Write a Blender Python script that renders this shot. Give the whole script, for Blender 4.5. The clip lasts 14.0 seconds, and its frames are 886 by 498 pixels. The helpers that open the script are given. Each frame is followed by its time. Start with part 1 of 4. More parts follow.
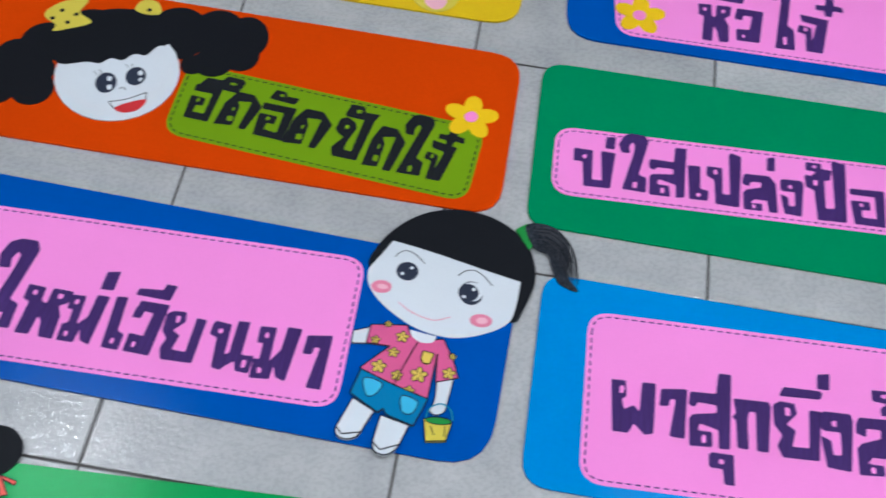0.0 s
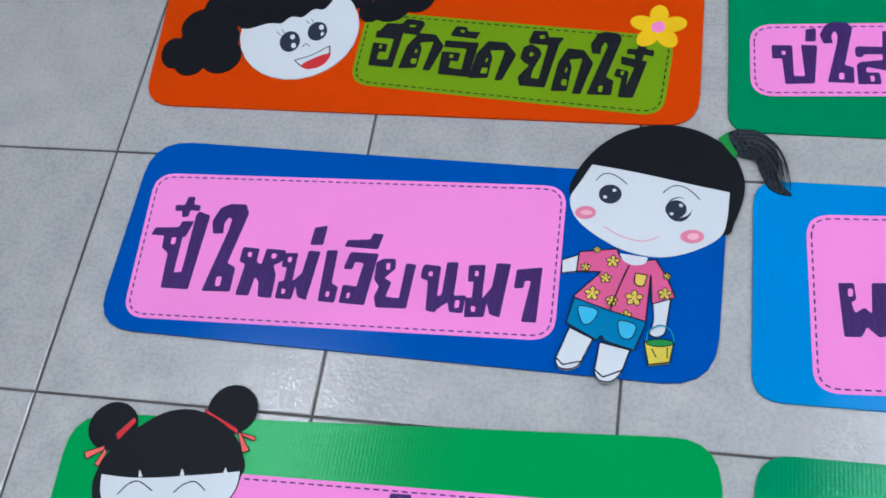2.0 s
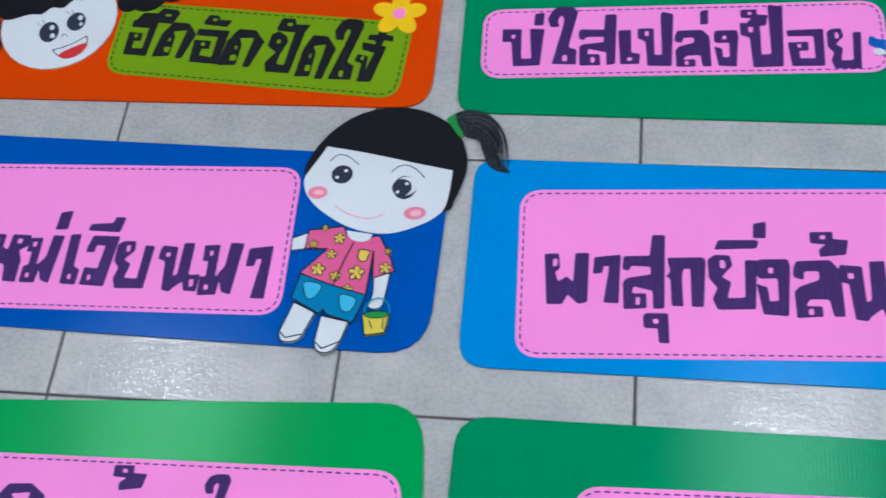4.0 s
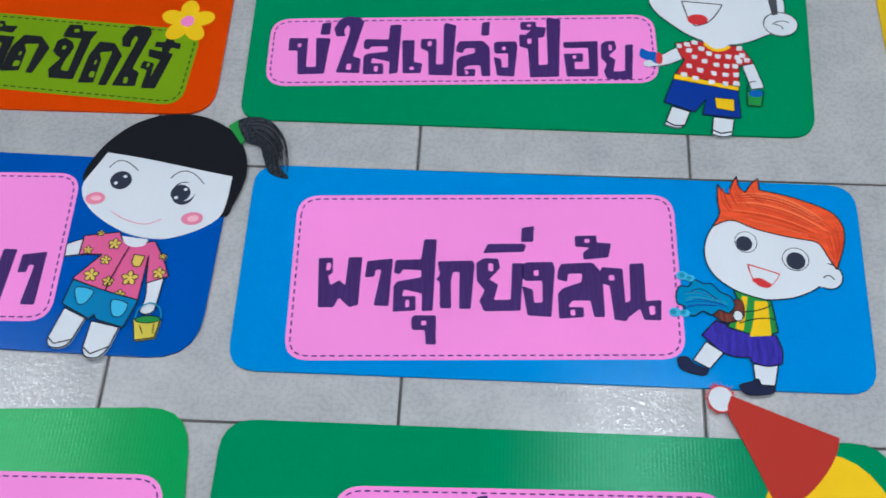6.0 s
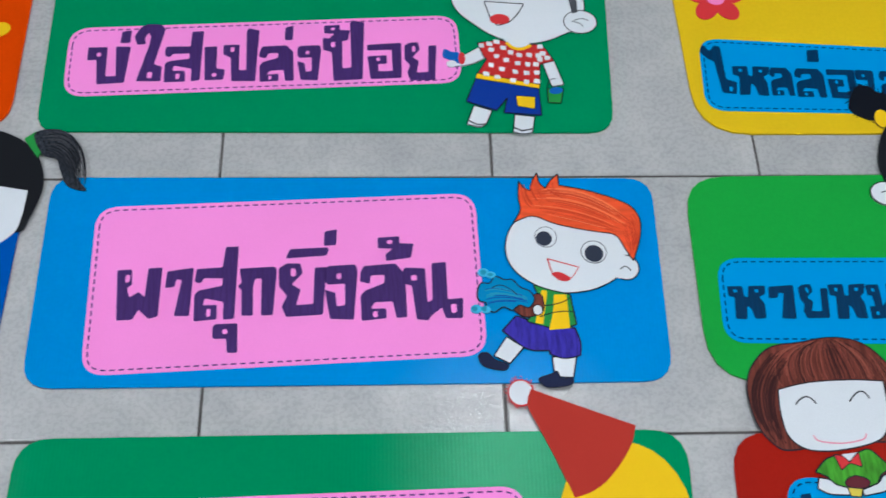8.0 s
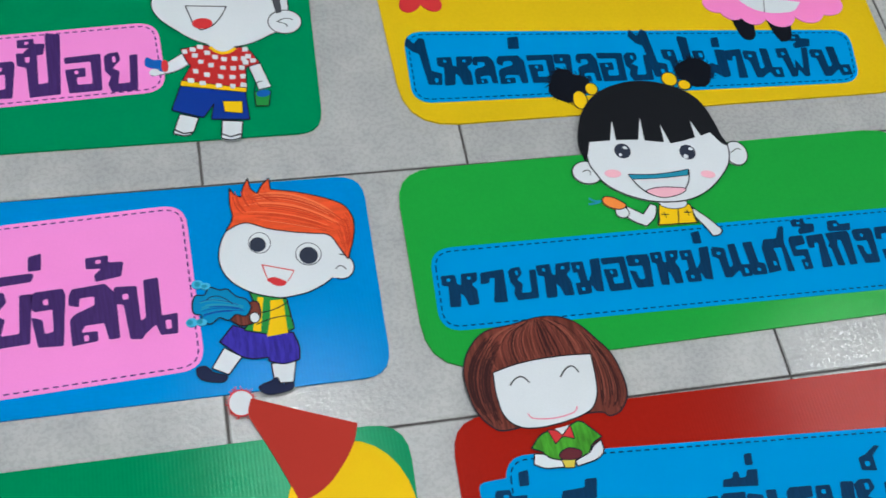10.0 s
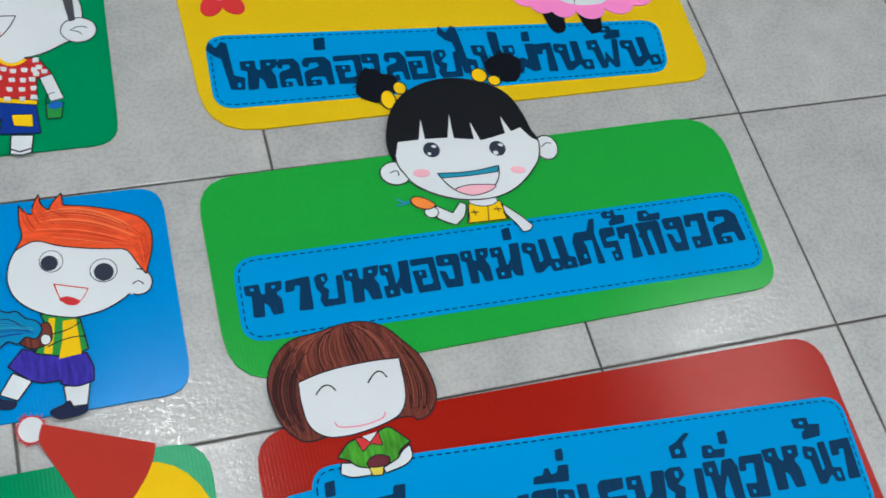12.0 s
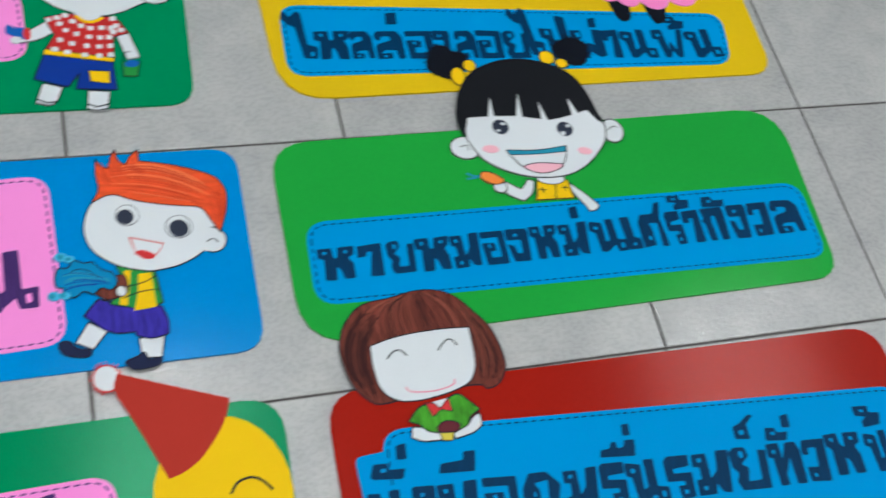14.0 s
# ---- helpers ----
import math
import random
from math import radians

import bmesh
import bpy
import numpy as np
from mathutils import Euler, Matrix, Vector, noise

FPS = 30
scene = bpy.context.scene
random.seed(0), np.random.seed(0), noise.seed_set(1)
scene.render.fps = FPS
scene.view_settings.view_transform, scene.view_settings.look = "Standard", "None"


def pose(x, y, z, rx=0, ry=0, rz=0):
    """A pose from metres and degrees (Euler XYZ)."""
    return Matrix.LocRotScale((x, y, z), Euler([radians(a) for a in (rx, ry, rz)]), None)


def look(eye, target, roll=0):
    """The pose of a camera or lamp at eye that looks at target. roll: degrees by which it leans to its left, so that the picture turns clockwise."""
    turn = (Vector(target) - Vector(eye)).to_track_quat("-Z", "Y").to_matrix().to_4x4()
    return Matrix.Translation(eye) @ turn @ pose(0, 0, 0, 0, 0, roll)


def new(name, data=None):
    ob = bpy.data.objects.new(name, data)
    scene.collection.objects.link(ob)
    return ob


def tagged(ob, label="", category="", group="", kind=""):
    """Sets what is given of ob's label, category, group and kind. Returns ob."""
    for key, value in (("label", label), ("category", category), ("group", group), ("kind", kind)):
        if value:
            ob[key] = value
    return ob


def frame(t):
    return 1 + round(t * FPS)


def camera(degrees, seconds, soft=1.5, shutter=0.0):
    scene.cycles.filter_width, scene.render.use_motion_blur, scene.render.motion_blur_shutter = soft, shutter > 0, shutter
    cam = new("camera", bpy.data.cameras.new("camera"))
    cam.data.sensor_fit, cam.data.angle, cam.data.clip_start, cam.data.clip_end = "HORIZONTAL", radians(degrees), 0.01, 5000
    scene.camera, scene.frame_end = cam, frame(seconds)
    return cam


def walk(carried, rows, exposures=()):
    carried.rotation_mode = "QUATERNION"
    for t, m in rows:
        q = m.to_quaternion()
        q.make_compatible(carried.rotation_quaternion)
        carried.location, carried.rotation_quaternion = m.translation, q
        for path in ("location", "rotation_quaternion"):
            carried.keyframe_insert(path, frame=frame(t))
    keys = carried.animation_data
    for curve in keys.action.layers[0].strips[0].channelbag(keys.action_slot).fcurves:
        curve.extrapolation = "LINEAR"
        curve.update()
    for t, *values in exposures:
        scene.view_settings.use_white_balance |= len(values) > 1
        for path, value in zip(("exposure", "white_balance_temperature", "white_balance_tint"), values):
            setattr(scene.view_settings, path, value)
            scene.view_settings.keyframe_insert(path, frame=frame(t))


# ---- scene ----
cam = camera(41.5, 14.0, soft=1.6, shutter=0.4)
PATH = [
    (0, (0.657, -0.706, 1.071), (0.579, 0.406, -0.589), 5.9),
    (0.5, (0.631, -0.709, 1.069), (0.419, 0.36, -0.608), -0.2),
    (1, (0.607, -0.693, 1.078), (0.312, 0.305, -0.63), -6.8),
    (1.5, (0.626, -0.7, 1.063), (0.258, 0.279, -0.642), -13.9),
    (2, (0.638, -0.697, 1.06), (0.259, 0.262, -0.654), -15.2),
    (2.5, (0.681, -0.698, 1.055), (0.332, 0.247, -0.673), -15.0),
    (3, (0.715, -0.692, 1.072), (0.405, 0.238, -0.671), -14.1),
    (3.5, (0.784, -0.715, 1.05), (0.475, 0.264, -0.666), -12.5),
    (4, (0.864, -0.702, 1.083), (0.592, 0.243, -0.658), -11.8),
    (4.2, (0.867, -0.715, 1.075), (0.644, 0.262, -0.656), -9.0),
    (6.3, (1.017, -0.716, 1.079), (0.93, 0.28, -0.653), -2.9),
    (6.5, (1.03, -0.724, 1.073), (0.953, 0.276, -0.657), -2.8),
    (7, (1.052, -0.72, 1.08), (1.038, 0.274, -0.655), -0.1),
    (7.5, (1.067, -0.718, 1.081), (1.123, 0.27, -0.658), 2.4),
    (8, (1.091, -0.715, 1.078), (1.174, 0.285, -0.652), 3.7),
    (8.5, (1.123, -0.703, 1.101), (1.3, 0.255, -0.646), 7.5),
    (8.7, (1.121, -0.695, 1.104), (1.359, 0.259, -0.638), 9.7),
    (10.8, (1.242, -0.704, 1.106), (1.683, 0.212, -0.617), 16.5),
    (11, (1.253, -0.7, 1.111), (1.707, 0.211, -0.61), 17.0),
    (11.5, (1.266, -0.697, 1.104), (1.803, 0.192, -0.606), 19.9),
    (12, (1.291, -0.705, 1.109), (1.866, 0.176, -0.592), 20.6),
    (12.5, (1.293, -0.705, 1.105), (1.925, 0.165, -0.582), 22.9),
    (13, (1.3, -0.708, 1.104), (1.941, 0.162, -0.578), 23.1),
    (13.5, (1.281, -0.706, 1.098), (1.942, 0.15, -0.584), 24.5),
    (14, (1.193, -0.732, 1.067), (1.8, 0.176, -0.609), 23.6),
]

# time, stops, white balance in kelvin, tint
EXPOSURES = [(0, 0, 5950, 10), (2, 0, 5830, 10), (4.2, -0.06, 5850, 10), (6.5, -0.07, 6000, 10), (8.5, -0.07, 6150, 9), (11, -0.07, 6430, 7), (14, -0.07, 6430, 7)]
walk(cam, [(t, look(eye, target, roll)) for t, eye, target, roll in PATH], EXPOSURES)

# ---- world and lamps ----
world = bpy.data.worlds.new("world")
scene.world = world
world.use_nodes = True
world.node_tree.nodes["Background"].inputs[0].default_value = (0.75, 0.85, 1.0, 1)
world.node_tree.nodes["Background"].inputs[1].default_value = 0.3
LAMP_POWER = 18.5
CEILING = 2.7
# First three follow the floor glints; the y = -2.0 row is added fill.
LAMPS = [(-0.6, 0.3), (1.45, 0.3), (3.5, 0.3), (-0.6, -2.0), (1.45, -2.0), (3.5, -2.0)]


# ---- materials ----
def srgb(r, g, b):
    return tuple((v / 255 / 12.92 if v < 10 else ((v / 255 + 0.055) / 1.055) ** 2.4) for v in (r, g, b)) + (1,)


MATS = {}


def material(name, colour, rough=0.6, vary=0.06, scale=60, spec=0.4, ribs=0.0, streak=0.0, bump=0.0, grain=(420, 26), sheen=0.0):
    """A painted or printed surface: two scales of tone, optional marker streaks, optional flutes."""
    m = bpy.data.materials.new(name)
    m.use_nodes = True
    nt = m.node_tree
    b = nt.nodes["Principled BSDF"]
    b.inputs["Roughness"].default_value = rough
    b.inputs["Specular IOR Level"].default_value = spec
    top = max(srgb(*colour)[:3])
    b.inputs["Specular Tint"].default_value = tuple(1 - sheen + sheen * v / top for v in srgb(*colour)[:3]) + (1,)
    co = nt.nodes.new("ShaderNodeTexCoord")
    col = srgb(*colour)

    def tex(sc, detail, vec=None):
        n = nt.nodes.new("ShaderNodeTexNoise")
        n.inputs["Scale"].default_value = sc
        n.inputs["Detail"].default_value = detail
        nt.links.new(vec or co.outputs["Object"], n.inputs["Vector"])
        return n.outputs["Fac"]

    fine, broad = tex(scale * 12, 3), tex(scale / 8, 2)
    mix = nt.nodes.new("ShaderNodeMath")
    mix.operation = "ADD"
    nt.links.new(fine, mix.inputs[0])
    nt.links.new(broad, mix.inputs[1])
    ramp = nt.nodes.new("ShaderNodeMapRange")
    ramp.inputs[1].default_value, ramp.inputs[2].default_value = 0.6, 1.4
    ramp.inputs[3].default_value, ramp.inputs[4].default_value = 1 - vary, 1 + vary
    nt.links.new(mix.outputs[0], ramp.inputs[0])
    last = ramp.outputs[0]
    if streak:
        mp = nt.nodes.new("ShaderNodeMapping")
        mp.inputs["Scale"].default_value = (*grain, 1)
        nt.links.new(co.outputs["Object"], mp.inputs["Vector"])
        s = nt.nodes.new("ShaderNodeMapRange")
        s.inputs[1].default_value, s.inputs[2].default_value = 0.35, 0.65
        s.inputs[3].default_value, s.inputs[4].default_value = 1 - streak, 1 + streak
        nt.links.new(tex(1.0, 2, mp.outputs[0]), s.inputs[0])
        mul = nt.nodes.new("ShaderNodeMath")
        mul.operation = "MULTIPLY"
        nt.links.new(last, mul.inputs[0])
        nt.links.new(s.outputs[0], mul.inputs[1])
        last = mul.outputs[0]
    sc = nt.nodes.new("ShaderNodeVectorMath")
    sc.operation = "SCALE"
    sc.inputs[0].default_value = col[:3]
    nt.links.new(last, sc.inputs["Scale"])
    nt.links.new(sc.outputs[0], b.inputs["Base Color"])
    if ribs:
        w = nt.nodes.new("ShaderNodeTexWave")
        w.bands_direction = "X"
        w.inputs["Scale"].default_value = 0.314 / 0.0039
        w.inputs["Distortion"].default_value = 0.0
        nt.links.new(co.outputs["Object"], w.inputs["Vector"])
        bp = nt.nodes.new("ShaderNodeBump")
        bp.inputs["Distance"].default_value = ribs
        bp.inputs["Strength"].default_value = 1.0
        nt.links.new(w.outputs["Fac"], bp.inputs["Height"])
        nt.links.new(bp.outputs[0], b.inputs["Normal"])
    elif bump:
        bp = nt.nodes.new("ShaderNodeBump")
        bp.inputs["Distance"].default_value = bump
        nt.links.new(fine, bp.inputs["Height"])
        nt.links.new(bp.outputs[0], b.inputs["Normal"])
    MATS[name] = m
    return m


for name, colour in dict(boardblue=(0, 80, 166), boardsky=(0, 134, 204), boardgreen=(36, 158, 60), boardorange=(208, 64, 0),
                         boardemerald=(0, 134, 84), boardyellow=(220, 184, 24), boardleaf=(26, 154, 78), boardred=(156, 30, 20)).items():
    material(name, colour, rough=0.17, vary=0.05, scale=20, spec=0.2, ribs=0.00004, sheen=0.6)
for name, colour in dict(pinkpaper=(245, 142, 214), bluepaper=(0, 144, 208), limepaper=(114, 152, 14), redpaper=(176, 52, 42), pink=(246, 136, 200),
                         yellow=(236, 192, 20)).items():
    material(name, colour, rough=0.5, vary=0.03, scale=40, spec=0.04, bump=0.00004)
for name, colour in dict(purpleink=(66, 42, 100), navyink=(2, 50, 86), blackink=(30, 32, 36)).items():
    material(name, colour, rough=0.5, vary=0.14, scale=50, spec=0.08, streak=0.14)
for name, colour in dict(white=(214, 219, 223), black=(22, 24, 29), pitch=(14, 18, 28), iris=(46, 52, 68), ink=(26, 29, 38), rust=(196, 58, 30), apricot=(240, 118, 72), umber=(52, 24, 24), sienna=(140, 74, 58), green=(40, 140, 62), mustard=(212, 194, 74), gold=(218, 190, 84),
                         blush=(238, 178, 194), rose=(226, 132, 158), shirt=(214, 92, 142), jeans=(12, 120, 168), aqua=(70, 178, 214), teal=(38, 140, 168),
                         lips=(206, 52, 56), bluepaint=(20, 92, 172), check=(188, 44, 44), navy=(12, 52, 142), navyshoe=(26, 34, 66), splash=(0, 128, 178),
                         maroon=(96, 36, 46), coral=(232, 104, 92), carrot=(236, 134, 60), hairgrey=(70, 72, 78)).items():
    material(name, colour, rough=0.5, vary=0.05, scale=60, spec=0.1, bump=0.00003)
material("orange", (230, 84, 42), 0.5, 0.1, 60, 0.1, streak=0.1, grain=(40, 160))
material("brown", (104, 48, 38), 0.5, 0.14, 60, 0.12, streak=0.35, grain=(330, 16))
material("purple", (52, 42, 150), 0.5, 0.1, 60, 0.1, streak=0.3, grain=(240, 40))
material("leaf", (66, 146, 38), 0.5, 0.1, 60, 0.1, streak=0.3, grain=(240, 40))
material("charcoal", (44, 48, 56), 0.5, 0.7, 90, 0.1, streak=0.8, grain=(700, 160))
# Dim grey of the unseen walls and ceiling, so the boards mirror little but lamps.
material("dimshell", (96, 93, 88), 0.85, 0.06, 4)
material("lampbody", (235, 235, 235), 0.5, 0.02, 4)


def tile_material():
    m = bpy.data.materials.new("glazed tile")
    m.use_nodes = True
    nt = m.node_tree
    b = nt.nodes["Principled BSDF"]
    co = nt.nodes.new("ShaderNodeNewGeometry")
    info = nt.nodes.new("ShaderNodeObjectInfo")

    def tex(sc, detail, rough=0.55):
        n = nt.nodes.new("ShaderNodeTexNoise")
        n.inputs["Scale"].default_value, n.inputs["Detail"].default_value, n.inputs["Roughness"].default_value = sc, detail, rough
        nt.links.new(co.outputs["Position"], n.inputs["Vector"])
        return n.outputs["Fac"]

    ramp = nt.nodes.new("ShaderNodeValToRGB")
    ramp.color_ramp.elements[0].position, ramp.color_ramp.elements[0].color = 0.3, srgb(159, 160, 160)
    ramp.color_ramp.elements[1].position, ramp.color_ramp.elements[1].color = 0.7, srgb(180, 180, 178)
    nt.links.new(tex(18, 6, 0.6), ramp.inputs[0])
    tone = nt.nodes.new("ShaderNodeMapRange")
    tone.inputs[3].default_value, tone.inputs[4].default_value = 0.95, 1.04
    nt.links.new(info.outputs["Random"], tone.inputs[0])
    sc = nt.nodes.new("ShaderNodeVectorMath")
    sc.operation = "SCALE"
    nt.links.new(ramp.outputs[0], sc.inputs[0])
    nt.links.new(tone.outputs[0], sc.inputs["Scale"])
    nt.links.new(sc.outputs[0], b.inputs["Base Color"])
    # dull stone-look glaze with small polished spots that catch the lamps
    spots = nt.nodes.new("ShaderNodeMapRange")
    spots.inputs[1].default_value, spots.inputs[2].default_value = 0.5, 0.56
    spots.inputs[3].default_value, spots.inputs[4].default_value = 0.4, 0.05
    nt.links.new(tex(205, 3, 0.62), spots.inputs[0])
    nt.links.new(spots.outputs[0], b.inputs["Roughness"])
    b.inputs["Specular IOR Level"].default_value = 0.56
    bp = nt.nodes.new("ShaderNodeBump")
    bp.inputs["Distance"].default_value = 0.0005
    bp.inputs["Strength"].default_value = 0.75
    nt.links.new(tex(165, 3.0, 0.6), bp.inputs["Height"])
    nt.links.new(bp.outputs[0], b.inputs["Normal"])
    MATS["tile"] = m


tile_material()
material("grout", (84, 81, 79), 0.9, 0.75, 150, 0.2, bump=0.0004)
glow = bpy.data.materials.new("fluorescent tube")
glow.use_nodes = True
glow.node_tree.nodes["Principled BSDF"].inputs["Emission Color"].default_value = (0.95, 0.98, 1, 1)
glow.node_tree.nodes["Principled BSDF"].inputs["Emission Strength"].default_value = 20.0
MATS["glow"] = glow


# ---- mesh helpers ----
def box(bm, x0, x1, y0, y1, z0, z1):
    v = [bm.verts.new((x, y, z)) for z in (z0, z1) for x, y in ((x0, y0), (x1, y0), (x1, y1), (x0, y1))]
    for f in ((3, 2, 1, 0), (4, 5, 6, 7), (0, 1, 5, 4), (1, 2, 6, 5), (2, 3, 7, 6), (3, 0, 4, 7)):
        bm.faces.new([v[i] for i in f])


def part(name, bm, mats, parent=None, label=""):
    me = bpy.data.meshes.new(name)
    bm.normal_update()
    bm.to_mesh(me)
    bm.free()
    for k in mats:
        me.materials.append(MATS[k])
    ob = new(name, me)
    if parent:
        ob.parent = parent
    return tagged(ob, label)


def prism(bm, pts, z0, z1, slot=0):
    """A flat shape with upright sides."""
    area = sum(a[0] * b[1] - b[0] * a[1] for a, b in zip(pts, pts[1:] + pts[:1]))
    if area < 0:
        pts = pts[::-1]
    low = [bm.verts.new((x, y, z0)) for x, y in pts]
    top = [bm.verts.new((x, y, z1)) for x, y in pts]
    f = bm.faces.new(top)
    f.material_index = slot
    n = len(pts)
    for i in range(n):
        f = bm.faces.new((low[i], low[(i + 1) % n], top[(i + 1) % n], top[i]))
        f.material_index = slot


def pairs(flat, unit=0.001):
    return [(flat[i] * unit, flat[i + 1] * unit) for i in range(0, len(flat), 2)]


def smooth(pts, closed=True, steps=6):
    """A Catmull-Rom curve through the given corners."""
    n, out = len(pts), []
    for i in range(n if closed else n - 1):
        p = [pts[(i + k) % n] if closed else pts[min(max(i + k, 0), n - 1)] for k in (-1, 0, 1, 2)]
        for s in range(steps):
            t = s / steps
            out.append(tuple(0.5 * (2 * p[1][c] + (p[2][c] - p[0][c]) * t + (2 * p[0][c] - 5 * p[1][c] + 4 * p[2][c] - p[3][c]) * t * t
                                    + (3 * p[1][c] - p[0][c] - 3 * p[2][c] + p[3][c]) * t ** 3) for c in (0, 1)))
    if not closed:
        out.append(pts[-1])
    return out


def rounded(pts, radius, steps=7):
    """A polygon with rounded corners, each by its own radius or one for all."""
    out, n = [], len(pts)
    for i in range(n):
        a, b, c = (Vector(pts[(i + k) % n]) for k in (-1, 0, 1))
        r = radius[i] if isinstance(radius, (tuple, list)) else radius
        p, q = b + (a - b).normalized() * r, b + (c - b).normalized() * r
        for s in range(steps + 1):
            t = s / steps
            out.append(tuple(p * (1 - t) ** 2 + b * (2 * t * (1 - t)) + q * t * t))
    return out


def ribbon(bm, pts, width, z0, z1, slot=0, closed=False):
    """A line of ink of the given width along a curve."""
    n, left, right = len(pts), [], []
    for i in range(n):
        a = Vector(pts[(i - 1) % n] if closed or i else pts[0])
        b = Vector(pts[(i + 1) % n] if closed or i < n - 1 else pts[-1])
        d = (b - a)
        d = d.normalized() if d.length > 1e-9 else Vector((1, 0))
        s = Vector((-d.y, d.x)) * width / 2
        left.append(Vector(pts[i]) + s)
        right.append(Vector(pts[i]) - s)
    ring = range(n if closed else n - 1)
    vl, vr = [bm.verts.new((*p, z1)) for p in left], [bm.verts.new((*p, z1)) for p in right]
    for i in ring:
        f = bm.faces.new((vr[i], vr[(i + 1) % n], vl[(i + 1) % n], vl[i]))
        f.material_index = slot


BOARD, PAPER, LETTER = 0.0032, 0.0037, 0.0039


class Cutout:
    """A flat figure of stacked coloured paper and ink shapes, as one mesh. Sizes in millimetres."""

    def __init__(self):
        self.bm, self.slots, self.z = bmesh.new(), [], 0.0044

    def slot(self, colour):
        if colour not in self.slots:
            self.slots.append(colour)
        return self.slots.index(colour)

    def put(self, colour, pts, ink):
        self.z += 0.00003
        prism(self.bm, pts, BOARD + 0.0002, self.z, self.slot(colour))
        if ink:
            ribbon(self.bm, pts, ink * 0.0019, 0, self.z + 0.000015, self.slot("ink"), True)

    def blob(self, colour, *flat, ink=0):
        self.put(colour, smooth(pairs(flat)), ink)

    def cut(self, colour, *flat, ink=0):
        pts = pairs(flat)
        n, radius = len(pts), []
        for i in range(n):
            a, b = Vector(pts[i - 1]) - Vector(pts[i]), Vector(pts[(i + 1) % n]) - Vector(pts[i])
            soft = a.angle(b, 0) > radians(118)
            radius.append(min(a.length, b.length) * 0.48 if soft else min(0.0012, a.length * 0.3, b.length * 0.3))
        self.put(colour, rounded(pts, radius, 4), ink)

    def oval(self, colour, x, y, rx, ry, turn=0, ink=0):
        c, s = math.cos(radians(turn)), math.sin(radians(turn))
        ring = [(rx * math.cos(a), ry * math.sin(a)) for a in (i * math.tau / 28 for i in range(28))]
        self.put(colour, [((x + u * c - v * s) * 0.001, (y + u * s + v * c) * 0.001) for u, v in ring], ink)

    def line(self, colour, *flat, w=1.0, rise=0.00002):
        self.z += rise
        pts = pairs(flat)
        if len(pts) == 3:
            a, b, c = (Vector(p) for p in pts)
            b = b * 2 - (a + c) / 2
            pts = [tuple(a * (1 - t) ** 2 + b * (2 * t * (1 - t)) + c * t * t) for t in (i / 10 for i in range(11))]
        else:
            pts = smooth(pts, False)
        ribbon(self.bm, pts, w * 0.0016, 0, self.z, self.slot(colour))

    def scribble(self, colour, x, y, rx, ry, count, length, w=0.6):
        """Loose pen strokes over an oval patch, some running past its rim."""
        random.seed(count + round(abs(x)))
        for _ in range(count):
            a, r, turn = random.uniform(0, math.tau), random.uniform(0.3, 1.0), random.uniform(-0.7, 0.7)
            px, py = x + rx * r * math.cos(a), y + ry * r * math.sin(a)
            dx, dy = length * math.cos(a + turn), length * math.sin(a + turn)
            self.line(colour, px - dx / 2, py - dy / 2, px + dy * 0.15, py - dx * 0.15, px + dx / 2, py + dy / 2, w=w, rise=0.000001)

    def strands(self, colour, first, last, count, w=0.5, seed=1):
        """Marker strokes that fan from one curve of three points to another, each a little off and of its own length."""
        random.seed(seed)
        for _ in range(count):
            k, a, b = random.random(), random.uniform(0, 0.3), random.uniform(0.75, 1.0)
            p = [(u * (1 - k) + v * k) for u, v in zip(first, last)]
            curve = [[(1 - t) ** 2 * p[c] + 2 * t * (1 - t) * (2 * p[2 + c] - (p[c] + p[4 + c]) / 2) + t * t * p[4 + c] for c in (0, 1)] for t in (a, (a + b) / 2, b)]
            self.line(colour, *curve[0], *curve[1], *curve[2], w=w * random.uniform(0.6, 1.3), rise=0.000001)

    def flower(self, colour, x, y, size, ink=0):
        for i in range(5):
            a = i * math.tau / 5 + 0.3
            self.oval(colour, x + size * 0.55 * math.cos(a), y + size * 0.55 * math.sin(a), size * 0.46, size * 0.33, math.degrees(a), 0.5 if size < 12 else 0)
        self.oval("gold" if size < 12 else "pink", x, y, size * 0.24, size * 0.24, 0)

    def make(self, name, parent, label):
        return part(name, self.bm, self.slots, parent, label)


def sign(x, y, board, corners, label, cut=(42, 42, 42, 42)):
    """A hand-cut corrugated plastic sheet with rounded corners, lying on the floor."""
    s = new("sign_board")
    s.matrix_world = pose(x, y, 0)
    tagged(s, label, "sign board", "signs on the floor")
    bm = bmesh.new()
    outline = rounded(pairs(corners), [c * 0.001 for c in cut], 5)
    prism(bm, outline, 0.0004, BOARD)
    part("board", bm, [board], s)
    return s


